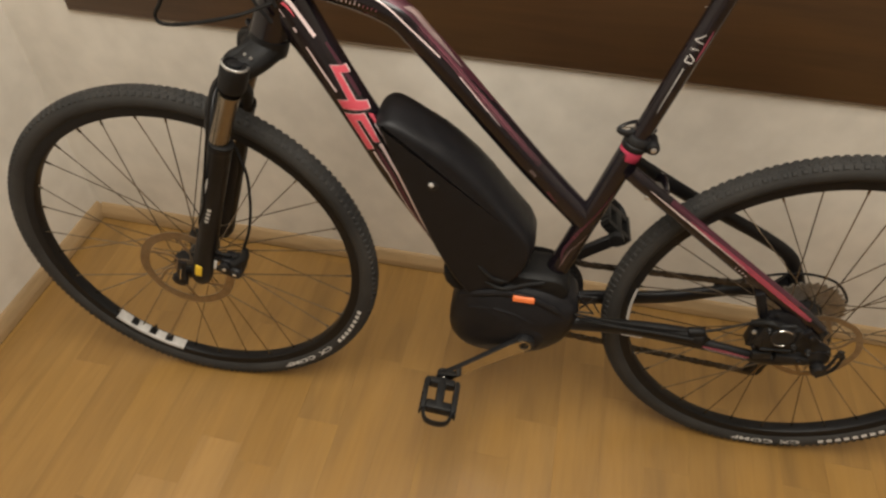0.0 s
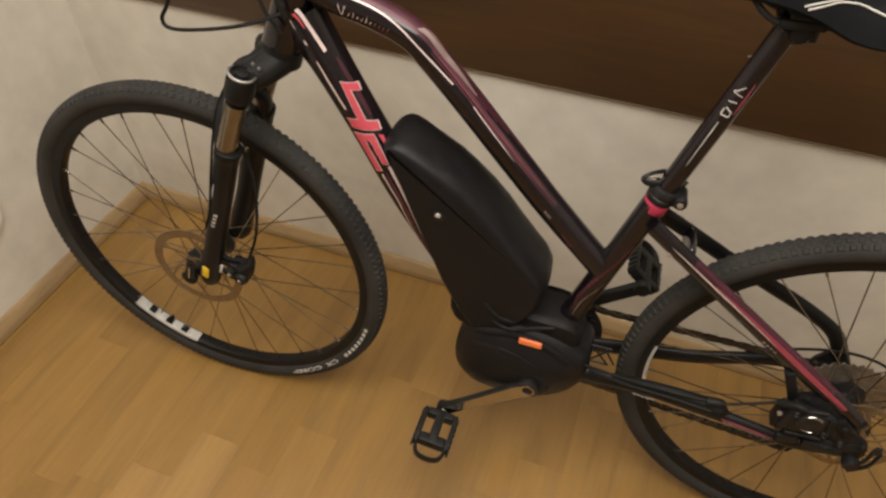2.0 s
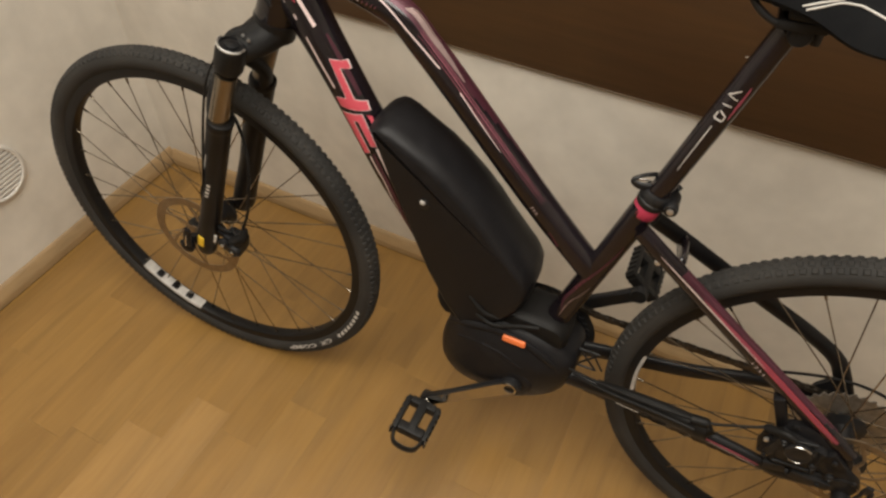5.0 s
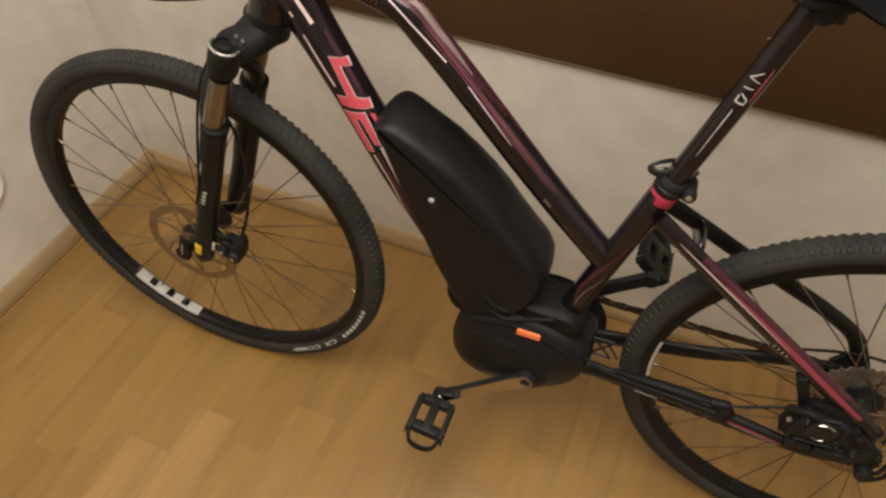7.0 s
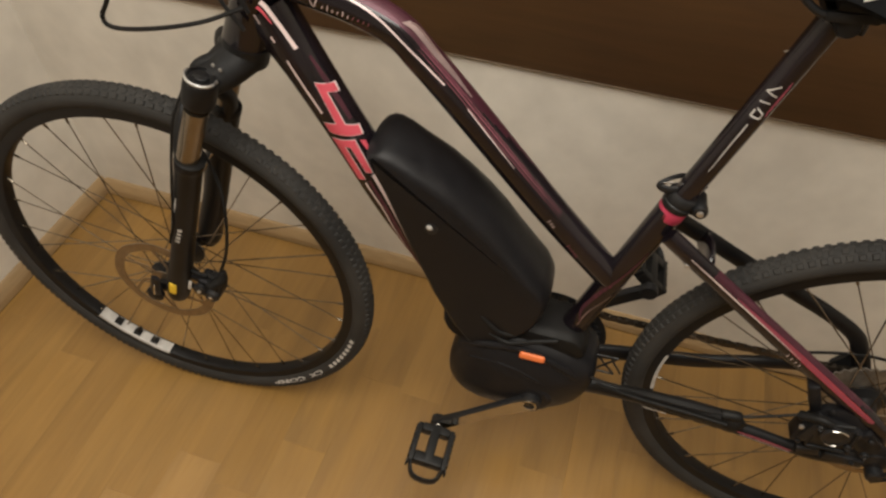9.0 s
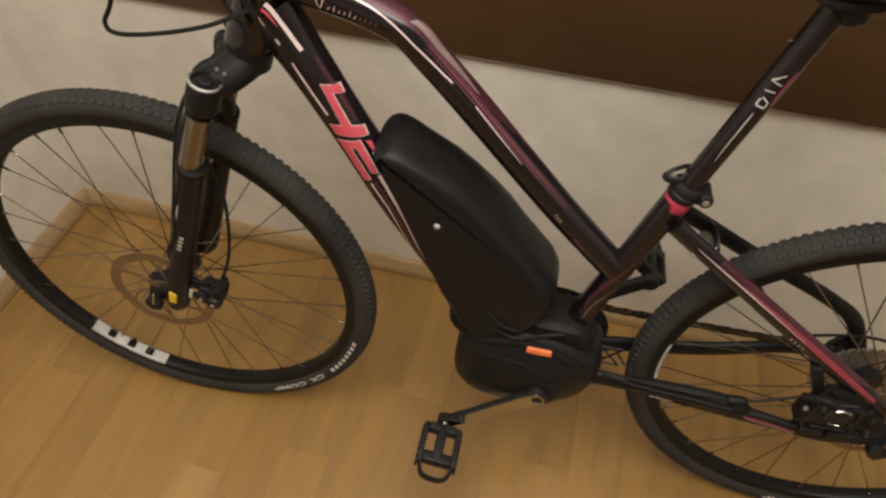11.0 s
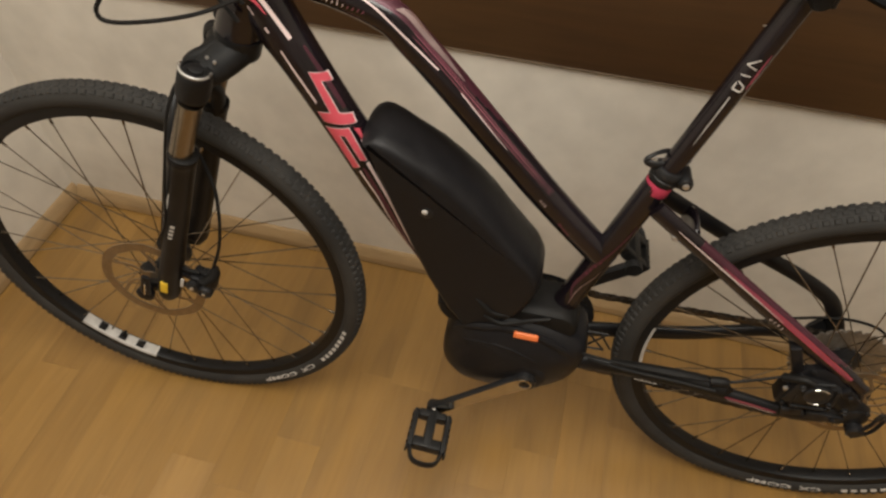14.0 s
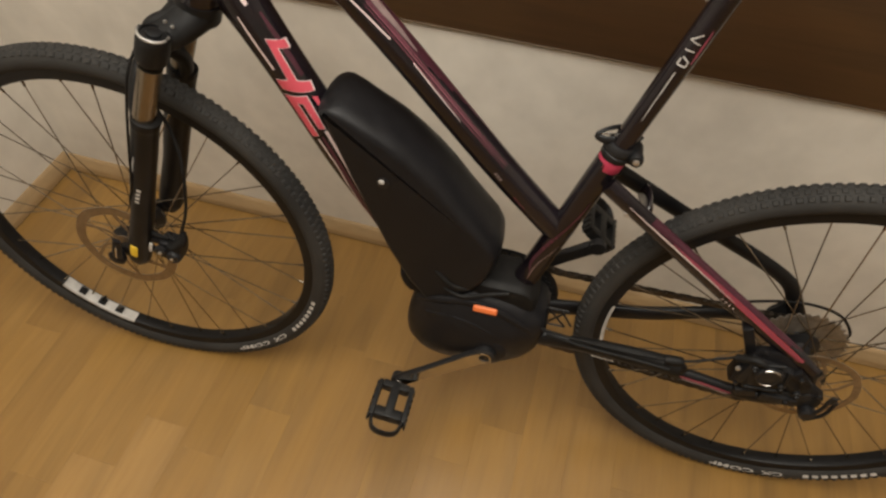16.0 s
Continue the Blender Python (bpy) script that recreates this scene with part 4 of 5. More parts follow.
top_side = [(0.160, 0.066), (0.159, 0.079), (0.164, 0.0915), (0.178, 0.1025), (0.203, 0.1155), (0.238, 0.134), (0.270, 0.145), (0.303, 0.154), (0.340, 0.160), (0.374, 0.163), (0.412, 0.167), (0.447, 0.171), (0.470, 0.168), (0.487, 0.158)]
end_side = [(0.504, 0.142), (0.519, 0.120), (0.530, 0.095), (0.534, 0.066), (0.530, 0.038)]
low_side = [(0.520, 0.010), (0.470, 0.006), (0.400, 0.014), (0.330, 0.028), (0.260, 0.043), (0.200, 0.057), (0.165, 0.066)]
outline = [dtp(*p) for p in top_side + end_side + low_side]
n_top, n_end, n_low = len(top_side), len(end_side), len(low_side)
taper = [0.006, 0.008, 0.010, 0.011, 0.012, 0.013, 0.013, 0.013, 0.012, 0.012, 0.011, 0.010, 0.009, 0.009] + [0.009] * n_end + [0.006] * n_low
bm = bmesh.new()
pillow(bm, outline, [(0.0, 0.012), ([t * 0.08 for t in taper], 0.022), ([t * 0.35 for t in taper], 0.0350), ([t * 0.70 for t in taper], 0.0430), ([t * 0.95 for t in taper], 0.0470), ([t * 1.15 + 0.002 for t in taper], 0.0492), ([t * 1.25 + 0.004 for t in taper], 0.0497)])
battery = part("battery", bm, CASE, bike, "matt black frame battery with a ridged top", True, 1.3)
bm = bmesh.new()
turned(bm, [(0.0043, 0), (0.0043, 0.0012), (0.0033, 0.0020), (0.0013, 0.0024)], across(-0.655, 0.253, 0.0503), 16)
part("lock_screw", bm, LABEL, battery, "small bright lock button")
bm = bmesh.new()
turned(bm, [(0.0095, 0), (0.0095, 0.0006), (0.0088, 0.0010)], across(-0.653, 0.251, 0.0500), 20)
part("lock_recess", bm, SATIN, battery)

# -- motor --
m_out = rounded([(-0.618, -0.020), (-0.620, -0.070), (-0.607, -0.100), (-0.582, -0.120), (-0.530, -0.126), (-0.470, -0.118), (-0.424, -0.090), (-0.399, -0.052), (-0.392, 0.000), (-0.413, 0.028), (-0.470, 0.050), (-0.522, 0.056), (-0.562, 0.048), (-0.598, 0.036)], 3)
MC = Vector((-0.492, -0.040))
M_RINGS = ((0.0, 0.020), (0.006, 0.030), (0.035, 0.039), (0.085, 0.0455), (0.16, 0.0510), (0.28, 0.0570), (0.44, 0.0630), (0.62, 0.0675), (0.80, 0.0700), (0.90, 0.0705))
bm = bmesh.new()
m_loops = []
for s in (1, -1):
    m_loops.append([[bm.verts.new(P(*(Vector(p).lerp(MC, f)), s * (h if s > 0 else min(h, 0.045 + f * 0.002)))) for p in m_out] for f, h in M_RINGS])
for rs in m_loops:
    for va, vb in zip(rs, rs[1:]):
        for k in range(len(m_out)):
            j = (k + 1) % len(m_out)
            bm.faces.new((va[k], va[j], vb[j], vb[k]))
    bm.faces.new(rs[-1])
for k in range(len(m_out)):
    j = (k + 1) % len(m_out)
    bm.faces.new((m_loops[0][0][k], m_loops[0][0][j], m_loops[1][0][j], m_loops[1][0][k]))
motor = part("motor", bm, CASE, bike, "matt black domed mid-drive motor housing with an orange badge", True, 1.3)


def motor_skin(x, y):
    """The left face of the motor at (a, b)."""
    d = Vector((x, y)) - MC
    ang = math.atan2(d.y, d.x)
    near = min(m_out, key=lambda p: abs((math.atan2(p[1] - MC.y, p[0] - MC.x) - ang + math.pi) % (2 * math.pi) - math.pi))
    f = max(0.0, 1 - d.length / (Vector(near) - MC).length)
    return float(np.interp(f, [r[0] for r in M_RINGS], [r[1] for r in M_RINGS]))


def motor_rib(name, line, r, lift, label):
    bm = bmesh.new()
    swept(bm, [row(a, b, motor_skin(a, b) + lift, r * k, r * 0.8 * k) for (a, b), k in zip(line, (0.5, 1, 1, 1, 0.9, 0.4)[-len(line):])], 10, 6)
    part(name, bm, CASE, motor, label)


motor_rib("cover_rib", [(-0.603, 0.012), (-0.570, 0.032), (-0.525, 0.040), (-0.478, 0.034), (-0.436, 0.016), (-0.412, -0.006)], 0.0075, -0.002, "raised rib along the motor cover")
motor_rib("cover_crease", [(-0.540, 0.010), (-0.508, 0.006), (-0.486, -0.003), (-0.458, -0.014)], 0.0032, -0.0008, "crease in the motor cover")
motor_rib("cover_crease", [(-0.584, 0.000), (-0.560, 0.008), (-0.540, 0.010)], 0.003, -0.0010, "crease in the motor cover")
bm = bmesh.new()
turned(bm, [(0.034, 0.060), (0.032, 0.0680), (0.0255, 0.0708), (0.0190, 0.0712)], across(-0.480, -0.0525, 0), 32)
part("axle_dome", bm, CASE, motor, "low black collar round the crank axle", True, 1.3)
bm = bmesh.new()
bd = across(-0.4915, 0.0370, motor_skin(-0.4915, 0.0295) - 0.001, radians(-2))
bd = bd @ Matrix.Rotation(radians(-14), 4, "X")
box(bm, (-0.0190, -0.0058, 0), (0.0190, 0.0058, 0.0050), 0.0035, bd, 3)
part("orange_badge", bm, ORANGE, motor, "bright orange rounded badge")
# mount between battery and motor
bm = bmesh.new()
pillow(bm, rounded([(-0.635, 0.060), (-0.600, 0.075), (-0.545, 0.080), (-0.490, 0.075), (-0.430, 0.070), (-0.415, 0.035), (-0.450, 0.015), (-0.560, 0.020), (-0.618, 0.020)], 3), [(0.0, 0.022), (0.002, 0.032), (0.006, 0.037), (0.014, 0.039)])
mount = part("motor_mount", bm, HOSE, bike, "black motor bracket under the battery")
cable("battery_lead", [(-0.590, 0.085, 0.040), (-0.575, 0.095, 0.046), (-0.560, 0.082, 0.050), (-0.545, 0.070, 0.050), (-0.520, 0.066, 0.046)], 0.004, "", mount)
cable("battery_lead", [(-0.560, 0.060, 0.048), (-0.530, 0.052, 0.052), (-0.490, 0.062, 0.046), (-0.460, 0.066, 0.040)], 0.0035, "", mount)

# -- cranks and pedals --
BB = (-0.476, -0.034)             # chainring and right crank
BL = (-0.4800, -0.0525)           # left crank, close to the motor cover
REACH = {1: (-0.1405, -0.1130), -1: (-0.142, -0.100)}


def crank(s, label):
    hub, g = (BL, -0.0145) if s > 0 else (BB, 0.0)
    CR = REACH[s]
    ea, eb = hub[0] + s * CR[0], hub[1] + s * CR[1]
    bm = bmesh.new()
    ang = math.atan2(s * CR[1], s * CR[0])
    m = Matrix.Translation(P(*hub, s * (0.0905 + g))) @ Matrix.Rotation(-ang, 4, "Y")
    line = [(-0.006, 0.0150), (0.02, 0.0160), (0.06, 0.0145), (0.12, 0.0125), (0.174, 0.0125), (0.184, 0.0080)]
    rings_ = []
    for x, h in line:
        off = -s * 0.010 * max(0, (x - 0.02) / 0.16)
        rings_.append([bm.verts.new(m @ Vector((x, y + off, z))) for y, z in ((-0.0062, -h + 0.003), (-0.0062, h - 0.003), (-0.0035, h), (0.0035, h), (0.0062, h - 0.003), (0.0062, -h + 0.003), (0.0035, -h), (-0.0035, -h))])
    for ra, rb in zip(rings_, rings_[1:]):
        for k in range(8):
            f = bm.faces.new((ra[k], ra[(k + 1) % 8], rb[(k + 1) % 8], rb[k]))
            f.material_index = 0 if k == 0 else 1
    bm.faces.new(rings_[0])
    bm.faces.new(rings_[-1][::-1])
    flat_faces = set(bm.faces)
    turn_to = Matrix.Identity(4) if s > 0 else Matrix.Rotation(math.pi, 4, "X")
    turned(bm, [(0.0165, 0.0735 + g), (0.0178, 0.082 + g), (0.0178, 0.094 + g), (0.015, 0.0965 + g)], across(*hub, 0) @ turn_to, 24)
    turned(bm, [(0.0130, 0.090 + g), (0.0138, 0.093 + g), (0.0138, 0.103 + g), (0.012, 0.105 + g)], across(ea, eb, 0) @ turn_to, 20)
    turned(bm, [(0.011, 0.035), (0.011, 0.080 + g)], across(*hub, 0) @ turn_to, 18)
    for f in bm.faces:
        if f not in flat_faces:
            f.material_index = 1
    arm = part("crank_arm", bm, [ALU if s > 0 else SATIN, SATIN], bike, label)
    return arm, ea, eb


def pedal(arm, ea, eb, s, tilt):
    """Cage pedal: axle housing, two spars, outer bow and toothed edges."""
    m = Matrix.Translation(P(ea, eb, s * (0.108 if s < 0 else 0.0935))) @ (Matrix.Identity(4) if s > 0 else Matrix.Rotation(math.pi, 4, "Z")) @ Matrix.Rotation(tilt, 4, "Y")
    bm = bmesh.new()
    W, L, H = 0.0235, 0.084, 0.0095
    box(bm, (-0.0080, -L + 0.012, -0.0100), (0.0080, 0.0, 0.0100), 0.004, m)
    box(bm, (-W, -0.016, -H), (W, -0.002, H), 0.003, m)
    box(bm, (-W, -L + 0.012, -H), (W, -L + 0.030, H), 0.003, m)
    for sx in (-1, 1):
        box(bm, (min(sx * W, sx * (W + 0.008)), -L + 0.010, -H), (max(sx * W, sx * (W + 0.008)), -0.004, H), 0.002, m)
        for k in range(6):
            y = -0.012 - k * 0.0125
            box(bm, (min(sx * (W + 0.007), sx * (W + 0.0105)), y - 0.004, -H * 0.9), (max(sx * (W + 0.007), sx * (W + 0.0105)), y + 0.003, H * 0.9), 0.001, m)
    pd = part("pedal", bm, PEDAL, arm, "black toothed cage pedal")
    bm = bmesh.new()
    pts = [(-W - 0.004, -L + 0.014), (-W * 0.9, -L - 0.006), (-W * 0.4, -L - 0.013), (W * 0.4, -L - 0.013), (W * 0.9, -L - 0.006), (W + 0.004, -L + 0.014)]
    swept(bm, [(x, y, 0, 0.008, 0.0035) for x, y in pts], 10, 5)
    bmesh.ops.transform(bm, matrix=m, verts=bm.verts[:])
    part("pedal_bow", bm, PEDAL, arm, "outer bow of the pedal cage")
    bm = bmesh.new()
    turned(bm, [(0.0075, -0.004), (0.0075, 0.006), (0.006, 0.012)], Matrix.Translation(P(ea, eb, s * (0.100 if s < 0 else 0.0855))) @ Matrix.Rotation(s * math.pi / 2, 4, "X"), 14)
    part("pedal_axle", bm, CHROME, arm, "steel pedal axle")


arm_l, ea, eb = crank(1, "polished alloy crank arm with black edges")
pedal(arm_l, ea, eb, 1, radians(8))
bm = bmesh.new()
turned(bm, [(0.0085, 0), (0.0085, 0.0015), (0.0065, 0.002), (0.0062, 0.0005), (0.0035, 0.0005)], across(*BL, 0.0817), 18)
part("crank_bolt", bm, SATIN, arm_l, "dark crank bolt")
bm = bmesh.new()
turned(bm, [(0.0115, 0), (0.0115, 0.001), (0.0090, 0.0012), (0.0090, 0)], across(*BL, 0.0819), 22, True)
part("bolt_washer", bm, ALU, arm_l, "bright ring round the crank bolt")
arm_r, fa, fb = crank(-1, "black right crank arm")
pedal(arm_r, fa, fb, -1, radians(140))

# -- drivetrain on the far side --
def toothed(r, teeth, thick):
    bm = bmesh.new()
    n = teeth * 4
    out = []
    for k in range(n):
        rr = r + (0.0028 if k % 4 in (1, 2) else -0.0022)
        t = 2 * math.pi * k / n
        out.append((rr * math.cos(t), rr * math.sin(t)))
    lo = [bm.verts.new((x, thick / 2, y)) for x, y in out]
    hi = [bm.verts.new((x, -thick / 2, y)) for x, y in out]
    bm.faces.new(lo)
    bm.faces.new(hi)
    for k in range(n):
        bm.faces.new((lo[k], lo[(k + 1) % n], hi[(k + 1) % n], hi[k]))
    return bm


bm = toothed(0.086, 42, 0.003)
bmesh.ops.translate(bm, verts=bm.verts[:], vec=P(*BB, -0.050))
turned(bm, [(0.094, -0.0012), (0.097, 0), (0.094, 0.0012)], across(*BB, -0.056), 48)
part("chainring", bm, SATIN, bike, "black chainring with guard")
cass = None
for k, (r, c) in enumerate(((0.0700, -0.034), (0.0625, -0.0385), (0.0555, -0.043), (0.0490, -0.0475), (0.0430, -0.052), (0.0375, -0.0565), (0.0330, -0.061))):
    bm = toothed(r, int(r * 2 * math.pi / 0.0127), 0.0022)
    bmesh.ops.translate(bm, verts=bm.verts[:], vec=P(0, 0, c))
    if cass is None:
        cass = part("cassette", bm, COG, bike, "stepped steel sprocket cassette")
    else:
        part("sprocket", bm, COG, cass)

links = []
def chain_run(p, q, c):
    d = Vector((q[0] - p[0], q[1] - p[1]))
    n = int(d.length / 0.0127)
    for k in range(n):
        links.append((p[0] + d.x * (k + 0.5) / n, p[1] + d.y * (k + 0.5) / n, math.atan2(d.y, d.x), c, k % 2))


chain_run((-0.470, 0.053), (-0.384, 0.036), -0.052)
chain_run((-0.384, 0.036), (0.0, 0.034), -0.052)
chain_run((-0.482, -0.146), (-0.026, -0.199), -0.052)
for k in range(20):
    t = math.pi / 2 + math.pi * (k + 0.5) / 20
    links.append((BB[0] + 0.087 * math.cos(t), BB[1] + 0.087 * math.sin(t), t + math.pi / 2, -0.052, k % 2))
bm = bmesh.new()
for a, b, t, c, odd in links:
    m = Matrix.Translation(P(a, b, c)) @ Matrix.Rotation(-t, 4, "Y")
    w = 0.0036 if odd else 0.0024
    for s in (-1, 1):
        box(bm, (-0.0082, s * w - 0.0006, -0.0042), (0.0082, s * w + 0.0006, 0.0042), 0, m)
    turned(bm, [(0.0036, -0.0024), (0.0036, 0.0024)], m @ Matrix.Translation((0.0063, 0, 0)) @ Matrix.Rotation(math.pi / 2, 4, "X"), 8)
part("chain", bm, CHAIN, bike, "dark oily roller chain", False)

bm = bmesh.new()
box(bm, (-0.016, -0.010, -0.030), (0.016, 0.010, 0.030), 0.005, Matrix.Translation(P(0.018, -0.050, -0.078)) @ Matrix.Rotation(radians(20), 4, "Y"))
box(bm, (-0.020, -0.012, -0.016), (0.020, 0.012, 0.016), 0.005, Matrix.Translation(P(0.004, -0.085, -0.084)))
for c in (-0.060, -0.045):
    swept(bm, [row(0.006, -0.085, c, 0.012, 0.001), row(-0.008, -0.150, c, 0.010, 0.001), row(-0.022, -0.195, c, 0.012, 0.001)], 10, 4)
for a, b in ((0.004, -0.095), (-0.020, -0.190)):
    turned(bm, [(0.018, -0.0015), (0.018, 0.0015)], across(a, b, -0.0525), 20)
part("rear_derailleur", bm, SATIN, bike, "black rear derailleur")
cable("gear_cable", [(-0.150, 0.010, -0.066), (-0.105, 0.032, -0.066), (-0.050, 0.062, -0.058), (-0.002, 0.071, -0.055), (0.045, 0.056, -0.058), (0.078, 0.018, -0.064), (0.083, -0.010, -0.072), (0.060, -0.045, -0.080), (0.020, -0.055, -0.084)], 0.0024, "black gear cable looping round the derailleur")

# -- rear brake, dropouts and guards --
for s in (1, -1):
    bm = bmesh.new()
    swept(bm, [row(-0.045, 0.040, s * 0.068, 0.016, 0.004), row(0.0, 0.004, s * 0.069, 0.022, 0.0045), row(-0.045, -0.016, s * 0.068, 0.013, 0.004)], 12, 5)
    turned(bm, [(0.018, 0.0), (0.018, 0.008), (0.010, 0.010)], across(0, 0, s * 0.067) if s > 0 else across(0, 0, s * 0.067) @ Matrix.Rotation(math.pi, 4, "X"), 20)
    part("dropout", bm, SATIN, bike)
bm = bmesh.new()
edge = rounded([(-0.104, 0.045), (-0.098, -0.002), (-0.082, -0.022), (-0.040, -0.020), (-0.004, -0.012), (0.002, 0.020), (-0.010, 0.056), (-0.042, 0.088), (-0.078, 0.086), (-0.102, 0.076)], 3)
cx, cy = -0.055, 0.035
lo = [bm.verts.new(P(x, y, 0.054)) for x, y in edge]
hi = [bm.verts.new(P(x, y, 0.064)) for x, y in edge]
top_v = [bm.verts.new(P(cx + (x - cx) * 0.90, cy + (y - cy) * 0.90, 0.068)) for x, y in edge]
for va, vb in ((lo, hi), (hi, top_v)):
    for k in range(len(edge)):
        bm.faces.new((va[k], va[(k + 1) % len(edge)], vb[(k + 1) % len(edge)], vb[k]))
bm.faces.new(lo[::-1])
bm.faces.new(top_v)
rcal = part("brake_caliper", bm, CASE, bike, "black rear disc brake caliper with a bright-edged cap")
for nm, at, turn, size, bev in (
        ("caliper_half", (-0.078, 0.040, 0.064), 12, (0.033, 0.016, 0.028), 0.008),
        ("hose_port", (-0.108, 0.030, 0.062), 5, (0.010, 0.013, 0.020), 0.004),
        ("post_mount", (-0.116, 0.093, 0.053), -24, (0.0075, 0.010, 0.028), 0.003),
        ("mounting_arm", (-0.026, 0.046, 0.070), 45, (0.018, 0.006, 0.008), 0.003),
        ("adapter", (-0.040, -0.008, 0.072), 2, (0.027, 0.006, 0.008), 0.003),
        ("adapter", (-0.088, -0.006, 0.072), -14, (0.015, 0.006, 0.008), 0.003)):
    bm = bmesh.new()
    w, d, h = size
    box(bm, (-w, -d, -h), (w, d, h), bev, Matrix.Translation(P(*at)) @ Matrix.Rotation(radians(turn), 4, "Y"))
    part(nm, bm, HAZE_GREY if nm in ("caliper_half", "adapter", "casting") else CASE, rcal)
bm = bmesh.new()
swept(bm, [row(-0.122, 0.058, 0.066, 0.006), row(-0.100, 0.072, 0.076, 0.006), row(-0.085, 0.070, 0.080, 0.005)], 10, 4)
part("hose_joint", bm, HOSE, rcal)
bm = bmesh.new()
turned(bm, [(0.0185, 0), (0.0185, 0.006), (0.016, 0.0085), (0.0120, 0.0070), (0.0080, 0.0078)], across(-0.076, 0.051, 0.078), 26)
part("piston_cap", bm, SATIN, rcal, "round black piston cap")
# two chrome arcs, only where the cap's silver rim glints
for t0, t1, r in ((50, 125, 0.0013), (240, 300, 0.0009)):
    bm = bmesh.new()
    pts = [across(-0.076, 0.051, 0.0862) @ Vector((0.0172 * math.cos(radians(t)), 0.0172 * math.sin(radians(t)), 0)) for t in range(t0, t1, 8)]
    swept(bm, [(*p, r, r) for p in pts], 8, 1)
    part("cap_ring", bm, CHROME, rcal, "chrome arc standing in for a glint on the cap's silver rim")
for a, b, c in ((-0.118, 0.050, 0.077), (-0.109, 0.014, 0.0755), (-0.092, 0.086, 0.068), (-0.030, 0.052, 0.078), (0.004, 0.028, 0.0815), (-0.030, -0.006, 0.079)):
    bm = bmesh.new()
    turned(bm, [(0.0036, 0), (0.0036, 0.003), (0.0022, 0.004)], across(a, b, c), 10)
    part("bolt", bm, SILVER if a < -0.11 else SATIN, rcal)
bm = bmesh.new()
turned(bm, [(0.0125, 0.0), (0.0125, 0.012), (0.009, 0.015)], across(0.006, -0.018, 0.074), 18)
for k in (-0.0055, 0.0055):
    swept(bm, [row(0.003 + k * 0.5, -0.026 - k, 0.085, 0.0022, 0.003), row(0.018 + k * 0.9, -0.002 - k * 0.6, 0.088, 0.0024, 0.003), row(0.0215 + k * 0.9, 0.032 - k * 0.3, 0.088, 0.0022, 0.003)], 8, 5)
swept(bm, [row(0.0185, 0.026, 0.088, 0.0070, 0.003), row(0.0195, 0.040, 0.088, 0.0055, 0.003)], 8, 2)
part("quick_release", bm, SATIN, bike, "black hollow quick-release lever")
bm = bmesh.new()
swept(bm, [row(-0.352, -0.010, 0.046, 0.010, 0.010), row(-0.305, 0.000, 0.054, 0.0135, 0.011), row(-0.255, 0.006, 0.060, 0.0150, 0.012), row(-0.210, 0.008, 0.065, 0.0155, 0.0125), row(-0.190, 0.007, 0.067, 0.0160, 0.0125), row(-0.188, 0.007, 0.067, 0.0130, 0.010)], 16, 6)
guard = part("stay_guard", bm, HOSE, bike, "black rubber guard round the chain stay")
bm = bmesh.new()
swept(bm, [row(-0.214, 0.022, 0.068, 0.0075, 0.008), row(-0.195, 0.024, 0.068, 0.0080, 0.008), row(-0.188, 0.024, 0.068, 0.0065, 0.007)], 12, 4)
part("guard_end", bm, HOSE, guard, "square rubber end of the guard")
bm = bmesh.new()
stripe(bm, [(-0.318, -0.0090), (-0.300, -0.0080), (-0.284, -0.0070)], 0.0022, lambda x, y: 0.0675 + 0.12 * (x + 0.30))
part("pale_stripe", bm, LABEL, guard, "short pale dash on the guard")
cable("brake_hose", [(-0.400, 0.006, 0.046), (-0.330, 0.014, 0.060), (-0.250, 0.023, 0.070), (-0.190, 0.0265, 0.068), (-0.155, 0.040, 0.066), (-0.120, 0.054, 0.062)], 0.0021, "black brake hose along the chain stay")
for a0, b0, a1, b1, c, r in ((-0.100, 0.066, -0.060, 0.074, 0.078, 0.0030), (-0.098, 0.014, -0.050, 0.018, 0.080, 0.0026), (-0.052, 0.066, -0.046, 0.016, 0.080, 0.0030), (-0.100, 0.040, -0.098, 0.012, 0.078, 0.0028)):
    bm = bmesh.new()
    swept(bm, [row(a0, b0, c, r), row(a1, b1, c, r)], 10, 2)
    part("casting_rib", bm, MATTE, rcal)
for a, b, r in ((-0.050, 0.030, 0.0060), (-0.098, 0.060, 0.0052), (-0.024, 0.020, 0.0056)):
    bm = bmesh.new()
    turned(bm, [(r, 0), (r, 0.004), (r * 0.7, 0.006), (r * 0.45, 0.004)], across(a, b, 0.0775), 14)
    part("socket_screw", bm, SATIN, rcal, "dark socket-head screw")
cable("brake_hose", [(-0.390, -0.006, 0.046), (-0.330, 0.004, 0.062), (-0.260, 0.014, 0.074), (-0.205, 0.014, 0.079)], 0.0026)

# lattice chain guide behind the motor
bm = bmesh.new()
for p, q in (((-0.395, 0.010), (-0.362, -0.030)), ((-0.362, 0.010), (-0.395, -0.030)), ((-0.395, 0.010), (-0.362, 0.010)), ((-0.395, -0.030), (-0.362, -0.030)), ((-0.375, 0.012), (-0.352, -0.026))):
    swept(bm, [row(*p, 0.004, 0.0017), row(*q, 0.004, 0.0017)], 8, 1)
part("lattice_guide", bm, SATIN, bike, "dark lattice piece behind the motor")

